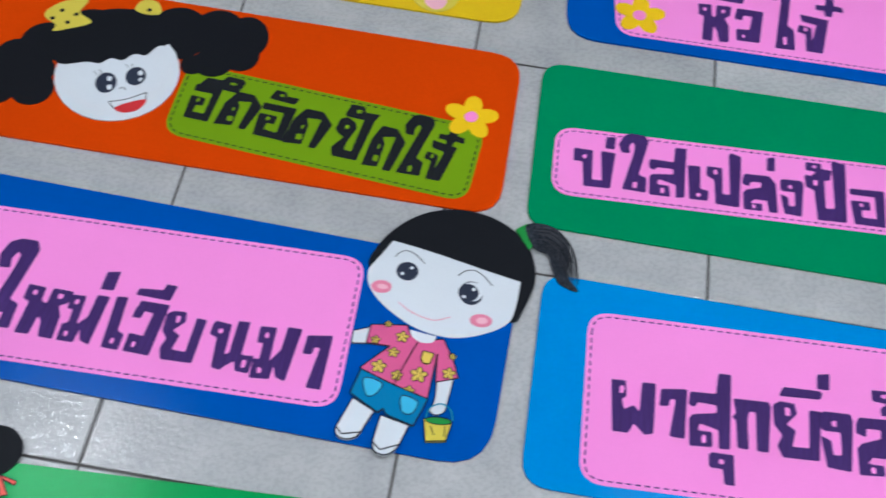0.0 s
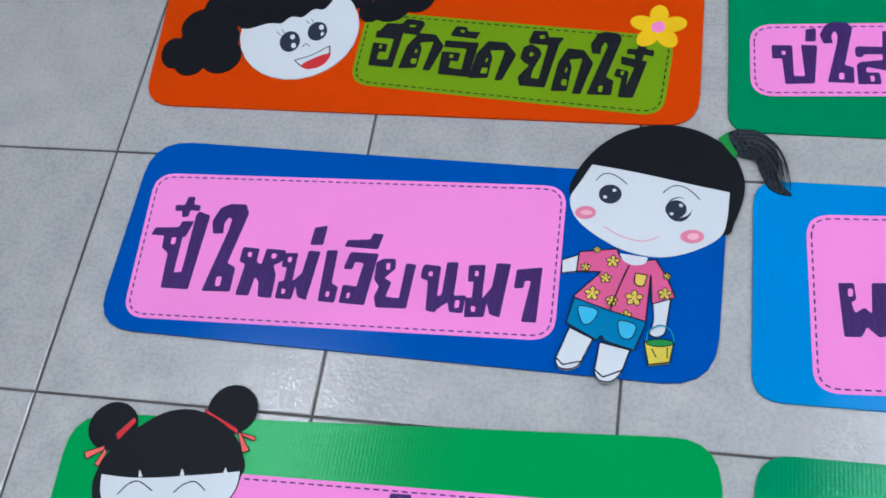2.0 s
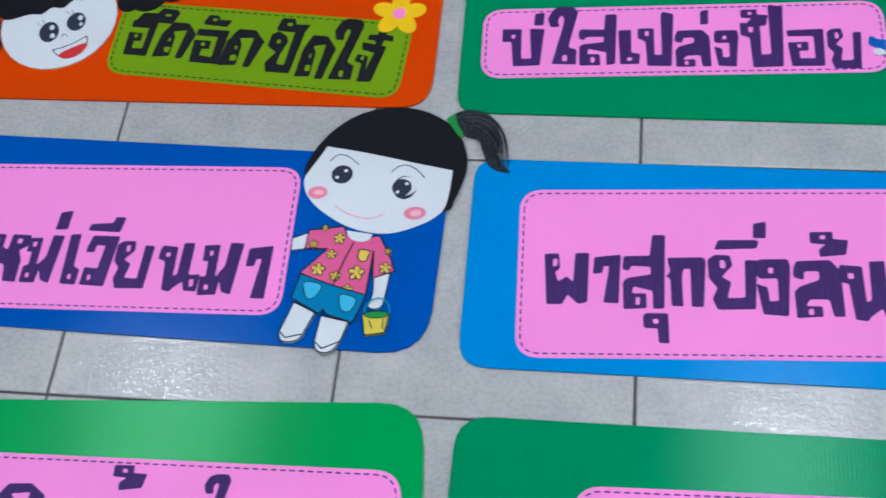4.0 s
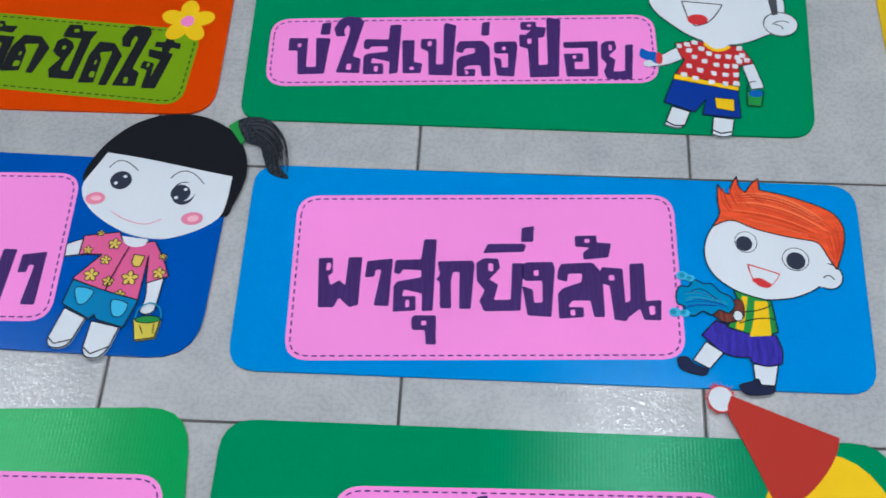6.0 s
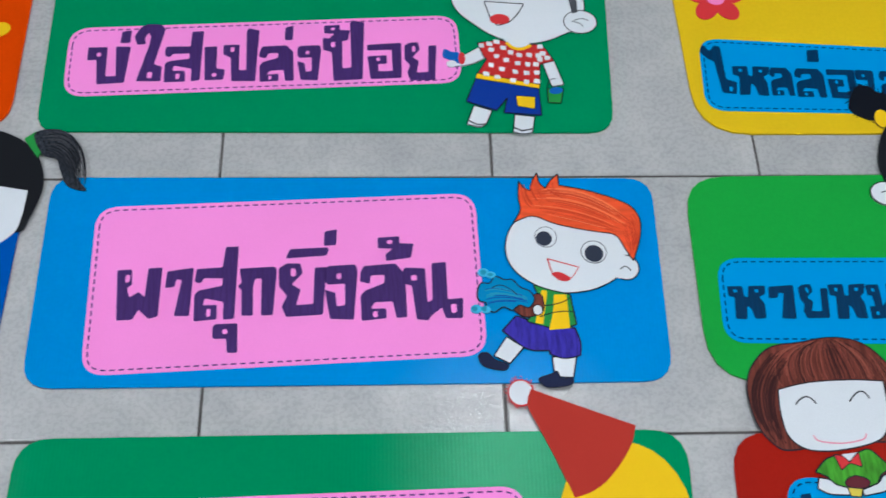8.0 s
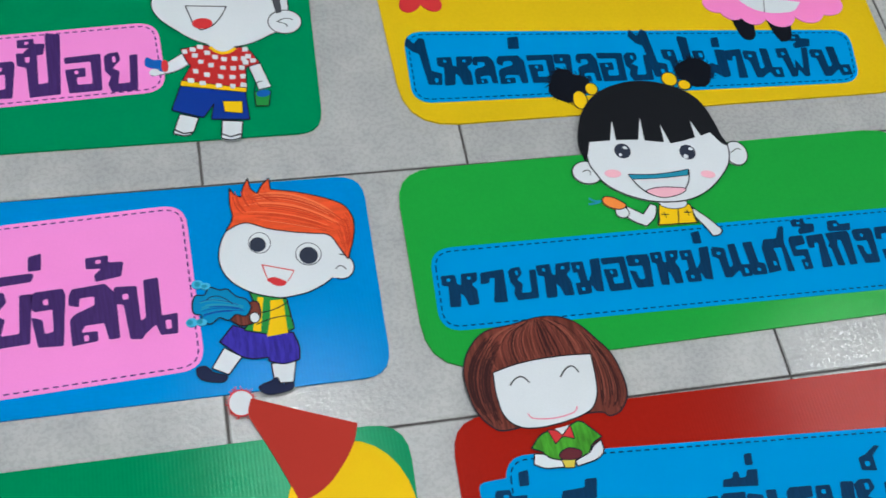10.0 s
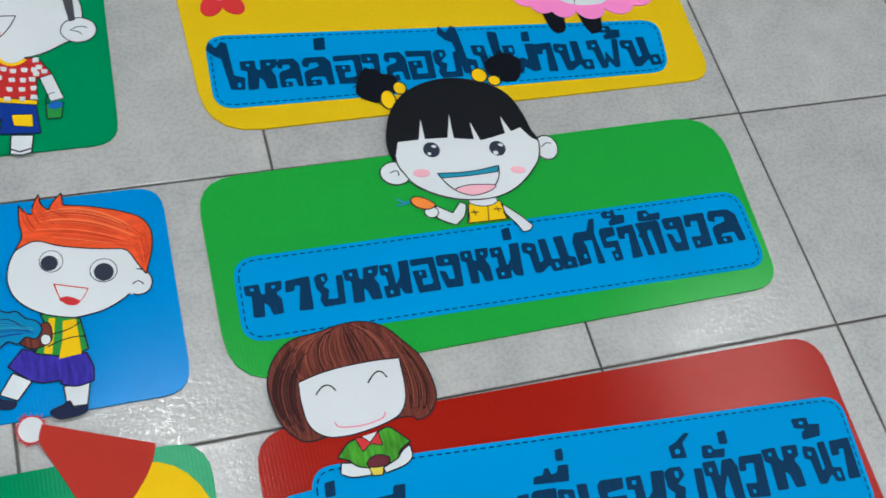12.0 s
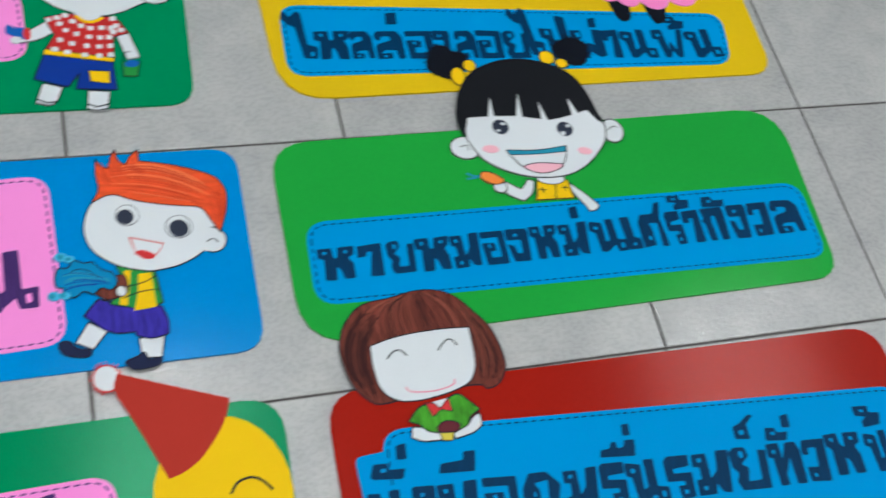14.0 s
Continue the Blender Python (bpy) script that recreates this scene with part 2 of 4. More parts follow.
def paper_label(s, paper, corners, thread, tab=()):
    """A paper label with a dashed pen line along its rim."""
    bm = bmesh.new()
    pts = pairs(corners)
    rim = rounded(pts, 0.026, 8)
    prism(bm, rim, BOARD + 0.0001, PAPER)
    if tab:
        prism(bm, rounded(pairs(tab), 0.008, 4), BOARD + 0.0001, PAPER - 0.0001)
    label = part("paper_label", bm, [paper], s)
    bm = bmesh.new()
    mid = Vector((sum(p[0] for p in pts) / 4, sum(p[1] for p in pts) / 4))
    inner = []
    for i, p in enumerate(rim):
        a, b = Vector(rim[i - 1]), Vector(rim[(i + 1) % len(rim)])
        d = (b - a).normalized()
        nrm = Vector((-d.y, d.x))
        if nrm.dot(mid - Vector(p)) < 0:
            nrm = -nrm
        inner.append(Vector(p) + nrm * 0.0048)
    run, on = 0.0, 0.0056
    for i, p in enumerate(inner):
        q = inner[(i + 1) % len(inner)]
        length, d = (q - p).length, (q - p).normalized() if (q - p).length > 1e-6 else Vector((1, 0))
        side, at = Vector((-d.y, d.x)) * 0.0008, 0.0
        while at < length:
            phase = run % 0.0092
            step = min((on - phase) if phase < on else (0.0092 - phase), length - at) + 1e-6
            if phase < on:
                a, b = p + d * at, p + d * min(at + step, length)
                bm.faces.new([bm.verts.new((*v, PAPER + 0.00008)) for v in (a - side, b - side, b + side, a + side)])
            at += step
            run += step
    part("dashed_line", bm, [thread], label)
    return label


# Outlines of the hand-drawn letters on a grid of twenty by twenty (0 to k), column then row from the bottom left; after a bar, the small open squares in the loops.
GLYPHS = {
    "ก": "1k jk ki i0 c0 cf 9f 8c 80 20 2b 0c 2e 1i",
    "ข": "0d 1i 5k ai cf 98 84 d4 ek kk h0 30 14 6a 3b|5e 7e 7g 5g",
    "ง": "0j 2k jk ki h0 30 16 0b 6a 75 c5 cd 2d 0e|7f af ah 7h",
    "จ": "2k kj f0 50 59 0a 1e 9d 96 cf 3g|4b 6b 6d 4d",
    "ด": "01 1d 5k ek ke g0 c0 eg 7f 9c 91 00|53 83 86 56|69 79 7b 6b",
    "ท": "0k 8k 8c ck ik kg j0 d0 dd 85 80 30 3d 0d|3f 5f 5h 3h",
    "น": "0d 0h 1j 8i 86 a7 ak fk f7 k7 k0 e0 d4 91 80 40 3c|3e 5e 5g 3g|g2 i2 i5 g5",
    "บ": "0k 9k 94 e4 dk kk i0 50 4d 0d|4f 6f 6h 4h",
    "ป": "0e 9e 94 d4 dj ek kj i0 50 49 0a|4b 6b 6d 4d",
    "ผ": "0k 7k 7e 5d 69 ab d9 ek kk j1 f0 a4 80 10|4f 6f 6i 4i",
    "พ": "0k 7k 85 ac d5 gk kk g0 d0 a5 80 50 3d 0d|3f 5f 5h 3h",
    "ม": "0j 8j 87 cb dk kk h0 c1 a5 90 00 07 37 3d 0d|3f 5f 5h 3h|32 52 54 34",
    "ย": "0i 3k 9k ag 5c 9a 74 e4 fi ki i0 30 14 38 0b|5f 7f 7i 5i",
    "ร": "0i 3k kk jf 6e 6c kc j0 80 76 d6 d8 08|b2 e2 e4 b4",
    "ล": "0h 2k gk kg k0 f0 e6 66 44 b4 b0 00 09 2b bd bg 5g 4d 0e|51 71 73 53",
    "ว": "0f 2k kk h0 10 17 a7 cg 6g 5d 0d|52 72 74 54",
    "ส": "ek kk j0 e0 e5 56 44 b4 b0 00 07 28 d9 db 4b 3a 0a 0d 1e de|61 81 83 63",
    "ศ": "01 0b 3f cf gk kk hd i0 d0 eb 8b 98 91 00|53 73 75 55",
    "ห": "0k 8k 8e ad bk kk jf gd i9 i0 c0 b6 98 80 20 3d 0e|3g 5g 5i 3i|eg gg gi ei",
    "อ": "0k kk j0 10 0d bd b8 68 64 e4 eg 0g|5a 7a 7c 5c",
    "า": "1j kk j0 80 cf 8f 7c 0c",
    "เ": "0k ck c7 k6 j0 10|82 c2 c4 84",
    "ใ": "3j 8k hk ki e6 j5 j0 30 ad bg 9h 7f 8d 2d 0g|a1 d1 d3 a3",
    "ไ": "0h 2k 6h 9k cj e6 k5 j0 b0 8d 4e|f1 h1 h3 f3",
    "ุ": "0i 2k kk k0 c0 ba 2a 0b|8d cd cg 8g",
    "ิ": "01 2j jk kg j4",
    "ี": "01 1a dc ek kk i0",
    "ึ": "01 2c 9d bk ik kg i0|da ga gd dd",
    "ื": "01 1a 6b 7j aj ab dc ek kk i0",
    "ั": "04 2k ak bc kd i0 11|69 99 9e 6e",
    "่": "2i kk i0 00",
    "้": "0k ck ce kd i2 40 46 8a 0b|5e 8e 8h 5h",
    "๋": "0c 7c 8k ek ed kc k6 d7 c0 70 66 06",
    "์": "01 0b 6d gk kj cc cb c0|44 84 88 48",
}


def glyph(bm, char, w, h):
    """One hand-cut letter as a filled outline with slightly uneven corners, centred, in millimetres; the loops keep a small open square."""
    for k, shape in enumerate(GLYPHS[char].split("|")):
        wobble = 0.2 if k else 0.3
        pts = [((int(c[0], 36) + random.uniform(-wobble, wobble)) / 20 - 0.5, (int(c[1], 36) + random.uniform(-wobble, wobble)) / 20 - 0.5) for c in shape.split()]
        pts = [(x * w * 0.00106, y * h * 0.00102) for x, y in pts]
        n = len(pts)
        reach = [min((Vector(pts[i]) - Vector(pts[j])).length for j in (i - 1, (i + 1) % n)) for i in range(n)]
        pts = rounded(pts, [min(0.002, r * 0.42) for r in reach], 3)
        f = bm.faces.new([bm.verts.new((x, y, 0.00002 if k else 0)) for x, y in pts])
        f.normal_update()
        if f.normal.z < 0:
            f.normal_flip()
        f.material_index = min(k, 1)


def lettering(label, ink, letters, turn=0.0):
    """Letters of a word: each with its middle, width and height in millimetres."""
    for k, (char, x, y, w, h) in enumerate(letters):
        bm = bmesh.new()
        random.seed(k * 7 + ord(char))
        glyph(bm, char, w, h)
        ob = part("letter", bm, [ink, label.data.materials[0].name], label)
        ob.matrix_basis = pose(x * 0.001, y * 0.001, LETTER + 0.00006 * (k % 3), 0, 0, turn + random.uniform(-1.2, 1.2))


# ---- the room ----
X0, X1, Y0, Y1 = -2.4, 4.5, -3.3, 3.0
bm = bmesh.new()
box(bm, X0, X1, Y0, Y1, -0.05, -0.0016)
floor = tagged(part("floor", bm, ["grout"]), "pale grey square ceramic floor tiles with dark joints", "floor", kind="structure")
# Walls and ceiling are unseen, added to close the room and kept dark.
for nm, a in (("wall_north", (X0, X1, Y1, Y1 + 0.1)), ("wall_south", (X0, X1, Y0 - 0.1, Y0)), ("wall_west", (X0 - 0.1, X0, Y0, Y1)), ("wall_east", (X1, X1 + 0.1, Y0, Y1))):
    bm = bmesh.new()
    box(bm, *a, 0, CEILING)
    tagged(part(nm, bm, ["dimshell"]), "unseen plain dim grey wall added to close the room", "wall", kind="structure")
bm = bmesh.new()
box(bm, X0, X1, Y0, Y1, CEILING, CEILING + 0.1)
tagged(part("ceiling", bm, ["dimshell"]), "unseen plain dark grey ceiling added to close the room", "ceiling", kind="structure")


def ceiling_lamp(x, y):
    """A shallow ceiling tray with two fluorescent tubes, out of view."""
    s = new("ceiling_lamp")
    s.matrix_world = pose(x, y, CEILING, 0, 0, 90)
    tagged(s, "unseen white ceiling tray with two lit fluorescent tubes", "ceiling lamp", "ceiling lamps")
    bm = bmesh.new()
    box(bm, -0.62, 0.62, -0.15, 0.15, -0.05, 0)
    part("tray", bm, ["lampbody"], s)
    for side in (-0.07, 0.07):
        bm = bmesh.new()
        bmesh.ops.create_cone(bm, cap_ends=True, segments=14, radius1=0.014, radius2=0.014, depth=1.2, matrix=pose(0, side, -0.075, 0, 90, 0))
        part("tube", bm, ["glow"], s)
    la = bpy.data.lights.new("tube light", "AREA")
    la.shape, la.size, la.size_y, la.energy, la.color = "RECTANGLE", 1.2, 0.24, LAMP_POWER, (0.95, 0.98, 1)
    lo = new("tube_light", la)
    lo.matrix_world = pose(x, y, CEILING - 0.1, 0, 0, 90)


for x, y in LAMPS:
    ceiling_lamp(x, y)

# ---- signs ----

# dark blue corrugated plastic sign with pink label and ponytailed doll
s = sign(0.37, -0.114, "boardblue", (-325.5, 129.5, 325.5, 113, 320, -125, -326, -112.5), "dark blue corrugated plastic sign with pink label and ponytailed doll", (48, 40, 52, 42))
label = paper_label(s, "pinkpaper", (-310.5, 84.5, 157.5, 94.5, 161.5, -89, -299, -98.5), "purpleink")
lettering(label, "purpleink", [("ป", -254, -12, 45, 94.5), ("ี", -271.5, 13, 43, 20), ("๋", -260.5, 41.5, 28, 26), ("ใ", -206.5, -5, 38, 106.5), ("ห", -160, -34, 47, 57.5), ("ม", -116.5, -34, 38, 57.5), ("่", -103, 15.5, 15, 24), ("เ", -80, -33, 19, 60.5), ("ว", -50.5, -33.5, 32, 59.5), ("ี", -52, 12, 39, 19), ("ย", -11.5, -36, 40, 56.5), ("น", 41, -37, 47, 57.5), ("ม", 88, -37, 41, 62.5), ("า", 128.5, -39, 26, 63.5)], turn=1.3)
f = Cutout()
f.blob("black", 161.5, 84.5, 165.5, 112, 180.5, 139, 203.5, 162, 230.5, 175, 260.5, 179, 293.5, 172, 324, 151.5, 338.5, 123, 341.5, 95, 332.5, 60, 322.5, 44, 274.5, 51, 192.5, 59)
f.cut("white", 181.5, 123, 218.5, 117.5, 254.5, 110.5, 289.5, 103, 326.5, 96, 325.5, 67, 322.5, 46, 311.5, 34, 289.5, 21, 264.5, 13, 241.5, 14, 218.5, 20, 193.5, 34, 175.5, 48, 164.5, 63, 160.5, 80.5, 170.5, 99.5)
f.oval("iris", 203.5, 86.5, 12, 12, 5)
f.oval("iris", 275.5, 72, 13, 15, 4)
f.oval("white", 276.5, 74, 12, 12, 5)
f.oval("iris", 272.5, 72, 11, 11, 0)
f.oval("white", 207.5, 91.5, 2, 2, 0)
f.oval("white", 198.5, 82.5, 2, 2, 0)
f.oval("white", 277.5, 77, 2, 2, 0)
f.oval("white", 268.5, 66, 2, 2, 0)
f.line("ink", 187.5, 102.5, 200.5, 112.5, 220.5, 99.5, w=0.7)
f.line("ink", 258.5, 91, 275.5, 101, 296.5, 85, w=0.7)
f.oval("rose", 179.5, 62, 11, 8, 5)
f.oval("rose", 290.5, 40, 12, 8, 5)
f.oval("blush", 180.5, 62, 6, 3, 0)
f.oval("blush", 291.5, 40, 6, 4, 9)
f.line("rose", 200.5, 46, 217.5, 36, 240.5, 31, 257.5, 38, w=0.6)
f.cut("green", 312.5, 164, 324, 174, 335, 149.5, 331, 138.5)
f.blob("charcoal", 323, 171, 347, 177, 368, 164.5, 376, 139.5, 375, 115, 389, 96, 367.5, 102, 357, 123, 351, 137.5, 335, 143.5)
f.cut("white", 178.5, 11, 160.5, 3, 161.5, -12, 178.5, -9, ink=0.7)
f.cut("white", 255.5, -40, 272.5, -34, 271, -54, 269, -74, 259.5, -78, 253.5, -74, 257.5, -60, ink=0.7)
f.cut("shirt", 177.5, 14, 215.5, 20, 219.5, 10, 233.5, 2, 248.5, 9, 255.5, 10, 268.5, -11, 277, -32, 254.5, -41, 251.5, -7.5, 249.5, -62, 214.5, -53, 175.5, -38.5, 201.5, -8, 176.5, -9, ink=0.8)
f.cut("white", 218.5, 15, 247.5, 12, 245.5, 4, 233.5, 1, 222.5, 6)
f.flower("gold", 212.5, 5, 7)
f.flower("gold", 194.5, -33.5, 8)
f.flower("gold", 206.5, -15, 6)
f.flower("gold", 236.5, -36, 9)
f.flower("gold", 266.5, -29, 7)
f.flower("gold", 229.5, -56, 6)
f.flower("gold", 185.5, -4, 5)
f.flower("gold", 195.5, 17, 4)
f.flower("gold", 267.5, -9, 4)
f.flower("gold", 214.5, -41, 6)
f.line("ink", 229.5, 1, 220.5, -26, 213.5, -53, w=0.8)
f.cut("gold", 236.5, -8, 248.5, -9.5, 245.5, -22, 239.5, -23, 235.5, -18.5, ink=0.6)
f.cut("jeans", 177.5, -40.5, 214.5, -53, 250.5, -62, 240.5, -94, 210.5, -86, 207.5, -80, 203.5, -86, 171.5, -69, ink=0.8)
f.blob("aqua", 182.5, -50, 201.5, -53, 196.5, -67, 187.5, -68, ink=0.6)
f.blob("aqua", 223.5, -63, 240.5, -67, 236.5, -81, 226.5, -80, ink=0.6)
f.cut("white", 175.5, -74, 199.5, -85, 188.5, -115, 179.5, -120, 168.5, -119, 164.5, -111, ink=0.8)
f.cut("white", 206.5, -88, 236.5, -94, 229.5, -120, 220.5, -130, 208.5, -129, 203.5, -121, ink=0.8)
f.line("ink", 165.5, -108, 172.5, -115, w=1.0)
f.line("ink", 172.5, -115, 189.5, -110, w=1.0)
f.line("ink", 204.5, -118, 212.5, -125, w=1.0)
f.line("ink", 212.5, -125, 230.5, -116, w=1.0)
f.cut("mustard", 249.5, -84, 278, -83, 275, -104, 255, -108, ink=0.7)
f.oval("green", 264.5, -84, 13, 4, 4, ink=0.6)
f.line("teal", 251.5, -83, 253.5, -72, 264, -65, 274.5, -70, 278.5, -82, w=1.0)
f.line("ink", 257.5, -91, 262, -100, w=0.7)
f.line("ink", 272, -88, 272.5, -100, w=0.7)
f.strands("hairgrey", (330, 168, 372, 158, 388, 96), (338, 146, 358, 134, 376, 104), 26, 0.25, 31)
f.strands("black", (330, 168, 372, 158, 388, 96), (338, 146, 358, 134, 376, 104), 24, 0.5, 32)
f.strands("hairgrey", (330, 166, 352, 172, 370, 156), (336, 150, 352, 152, 366, 140), 20, 0.25, 33)
f.make("paper_doll", s, "paper doll with black fringe, ponytail and flowered pink shirt")

# sky blue corrugated plastic sign with pink label and red-haired doll
s = sign(1.046, -0.125, "boardsky", (-325.5, 124.5, 329, 120, 324.5, -123.5, -323, -123.5), "sky blue corrugated plastic sign with pink label and red-haired doll", (28, 30, 30, 30))
label = paper_label(s, "pinkpaper", (-273.5, 85.5, 133, 101.5, 138.5, -93.5, -266.5, -111.5), "purpleink")
lettering(label, "purpleink", [("ผ", -218.5, -20.5, 44, 58), ("า", -178, -18, 27, 55), ("ส", -140, -7.5, 41, 85), ("ุ", -127, -71.5, 24, 33), ("ก", -97, -18, 38, 55), ("ย", -50, -16, 46, 61), ("ิ", -47, 27, 43, 12), ("่", -23, 46, 14, 19), ("ง", -10, -20, 32, 62), ("ล", 33, -19.5, 44, 63), ("้", 47, 32, 36, 29), ("น", 84, -19.5, 58, 65)], turn=2.5)
f = Cutout()
f.cut("white", 173, 63.5, 197, 79.5, 287, 50.5, 300.5, 17.5, 278.5, -6.5, 267.5, -13.5, 251.5, -20.5, 230.5, -23.5, 216.5, -23.5, 201, -18.5, 185, -9.5, 173, 0.5, 165, 13.5, 162, 29.5, 165, 46.5, ink=0.8)
f.oval("white", 289.5, 6.5, 14, 15, 0, ink=0.8)
f.oval("white", 283.5, 8.5, 13, 15, 0)
f.line("ink", 283.5, 4.5, 289.5, 7.5, 294.5, 2.5, w=0.8)
f.cut("orange", 173, 62.5, 183, 78.5, 180, 94.5, 182, 116.5, 187, 106.5, 194, 103.5, 196, 115.5, 203, 127.5, 204, 113.5, 211, 106.5, 217, 117.5, 226, 125.5, 226, 110.5, 255, 104.5, 285, 93.5, 304, 83.5, 312, 66.5, 309.5, 43.5, 298.5, 14.5, 290.5, 30.5, 284, 47.5, 250, 52.5, 215, 61.5, 194, 73.5, ink=0.8)
f.strands("rust", (196, 102.5, 252, 101.5, 305, 60.5), (192, 76.5, 240, 64.5, 288, 48.5), 34, 0.45, 11)
f.strands("apricot", (196, 102.5, 252, 101.5, 305, 60.5), (192, 76.5, 240, 64.5, 288, 48.5), 20, 0.45, 12)
f.strands("rust", (302, 76.5, 308.5, 52.5, 298.5, 22.5), (288, 56.5, 292.5, 42.5, 296.5, 20.5), 14, 0.45, 13)
f.strands("rust", (182, 112.5, 184, 92.5, 192, 80.5), (203, 122.5, 206, 104.5, 214, 88.5), 14, 0.45, 14)
f.strands("rust", (224, 120.5, 226, 106.5, 240, 98.5), (212, 106.5, 218, 100.5, 230, 92.5), 8, 0.45, 15)
f.oval("iris", 207, 44.5, 12, 13, 0)
f.oval("iris", 257, 25.5, 14, 14, 0)
f.oval("white", 207, 44.5, 11.2, 12.2, 0)
f.oval("white", 257, 25.5, 13.1, 13.1, 0)
f.oval("iris", 205, 42.5, 8.6, 9, 0)
f.oval("iris", 257, 23.5, 10, 10.4, 0)
f.cut("lips", 206, 18.5, 240, 7.5, 233.5, -3.5, 224.5, -10.5, 215, -7.5, 209, 3.5)
f.cut("white", 208, 16.5, 238.5, 6.5, 232.5, -3.5, 224.5, -9.5, 215.5, -6.5, 210, 3.5)
f.blob("lips", 210, -1.5, 218, 1.5, 229.5, -5.5, 223.5, -9.5)
f.cut("white", 158.5, -73.5, 175.5, -85.5, 160.5, -103.5, 144.5, -94.5, ink=0.8)
f.cut("white", 203.5, -96.5, 228.5, -96.5, 223.5, -119.5, 204.5, -118.5, ink=0.8)
f.blob("navyshoe", 129.5, -93.5, 138.5, -91.5, 146.5, -99.5, 158.5, -104.5, 153.5, -110.5, 133.5, -105.5, ink=0.6)
f.blob("navyshoe", 188.5, -120.5, 200.5, -115.5, 207.5, -112.5, 211.5, -120.5, 222.5, -119.5, 219.5, -127.5, 196.5, -129.5, ink=0.6)
f.cut("purple", 169.5, -49.5, 198.5, -61.5, 229.5, -64.5, 234.5, -80.5, 232.5, -95.5, 215.5, -99.5, 201.5, -93.5, 201.5, -89.5, 184.5, -89.5, 174.5, -85.5, 154.5, -66.5, ink=0.8)
f.cut("green", 190, -13.5, 205, -19.5, 227.5, -25.5, 231.5, -60.5, 212.5, -66.5, 180.5, -56.5, 196, -33.5, ink=0.8)
f.cut("yellow", 210.5, -25.5, 223.5, -25.5, 224.5, -64.5, 202.5, -66.5, 208.5, -45.5)
f.cut("yellow", 198, -20, 204, -21, 197, -60, 189, -58)
f.line("ink", 198.5, -38.5, 215.5, -35.5, 228.5, -28.5, w=0.8)
f.line("ink", 193.5, -51.5, 214.5, -45.5, 230.5, -46.5, w=0.8)
f.blob("brown", 168, -39.5, 183, -29.5, 193, -24.5, 198.5, -28.5, 197.5, -45.5, 181.5, -51.5, 171, -46.5, ink=0.7)
f.blob("splash", 131, -21.5, 135, -11.5, 144, -11.5, 150, -3.5, 160, -7.5, 168, -7.5, 176, -16.5, 186, -21.5, 190, -31.5, 183.5, -40.5, 174, -37.5, 166, -43.5, 157, -39.5, 148, -45.5, 140, -41.5, 139, -34.5, 132, -31.5, ink=0.8)
f.strands("teal", (138, -15.5, 156, -15.5, 182, -27.5), (140, -37.5, 158, -33.5, 184, -35.5), 9, 0.9, 21)
f.strands("navy", (138, -15.5, 156, -15.5, 182, -27.5), (140, -37.5, 158, -33.5, 184, -35.5), 5, 0.5, 22)
f.line("ink", 146, -17.5, 158, -14.5, 172, -25.5, w=0.6)
f.oval("aqua", 138, 1.5, 6, 5, 0)
f.oval("aqua", 146, -1.5, 5, 4, 0)
f.oval("aqua", 129, -41.5, 6, 5, 0)
f.oval("aqua", 139, -42.5, 5, 4, 0)
f.oval("teal", 138, 1.5, 3, 3, 0)
f.oval("teal", 145, -1.5, 3, 2, 0)
f.oval("teal", 127, -41.5, 3, 3, 0)
f.oval("teal", 137, -41.5, 3, 3, 0)
f.oval("white", 192.5, -43.5, 5, 6, 0, ink=0.6)
f.make("paper_doll", s, "paper doll with orange hair, striped shirt and purple trousers")

# bright green corrugated plastic sign with blue label and pigtailed doll
s = sign(1.738, -0.123, "boardgreen", (-326, 119.5, 324.5, 124, 312, -120.5, -330.5, -128.5), "bright green corrugated plastic sign with blue label and pigtailed doll", (46, 62, 34, 60))
label = paper_label(s, "bluepaper", (-304.5, 15.5, 308.5, 11.5, 306, -94, -309.5, -84.5), "navyink")
lettering(label, "navyink", [("ห", -277.5, -38, 38.5, 38), ("า", -242, -37.5, 26.5, 39), ("ย", -207.5, -37.5, 29.5, 39), ("ห", -170.5, -38, 37.5, 40), ("ม", -133, -37.5, 32.5, 41), ("อ", -101, -37.5, 26.5, 41), ("ง", -72, -37.5, 25.5, 41), ("ห", -40, -37, 31.5, 41), ("ม", -3.5, -36.5, 34.5, 42), ("่", 4, -2.5, 11, 16), ("น", 37, -36.5, 39.5, 42), ("เ", 66.5, -36, 18.5, 42), ("ศ", 95.5, -28.5, 33.5, 57.5), ("ร", 123.5, -35.5, 19, 43), ("้", 138.5, -2.5, 26.5, 19), ("า", 146.5, -35.5, 22, 43), ("ก", 175.5, -35.5, 29.5, 43), ("ั", 182.5, -5.5, 29.5, 15), ("ง", 208, -35, 24.5, 44), ("ว", 237.5, -35, 27.5, 44), ("ล", 273.5, -34.5, 35.5, 44)], turn=-0.7)
f = Cutout()
f.blob("pitch", -118, 223, -106, 244, -91, 245, -83, 237, -67, 229, -73, 209, -94, 196, -110, 201, -120, 211)
f.blob("pitch", 48, 235.5, 60, 245.5, 78, 249.5, 95, 236.5, 85, 208.5, 64, 207.5, 51, 219.5)
f.scribble("pitch", -94, 220, 25, 25, 150, 12, 0.5)
f.scribble("pitch", 71, 228.5, 24, 22, 140, 12, 0.5)
f.oval("yellow", -85, 198, 9, 13.5, -6, ink=0.8)
f.oval("yellow", -67, 213, 8, 9, -7, ink=0.8)
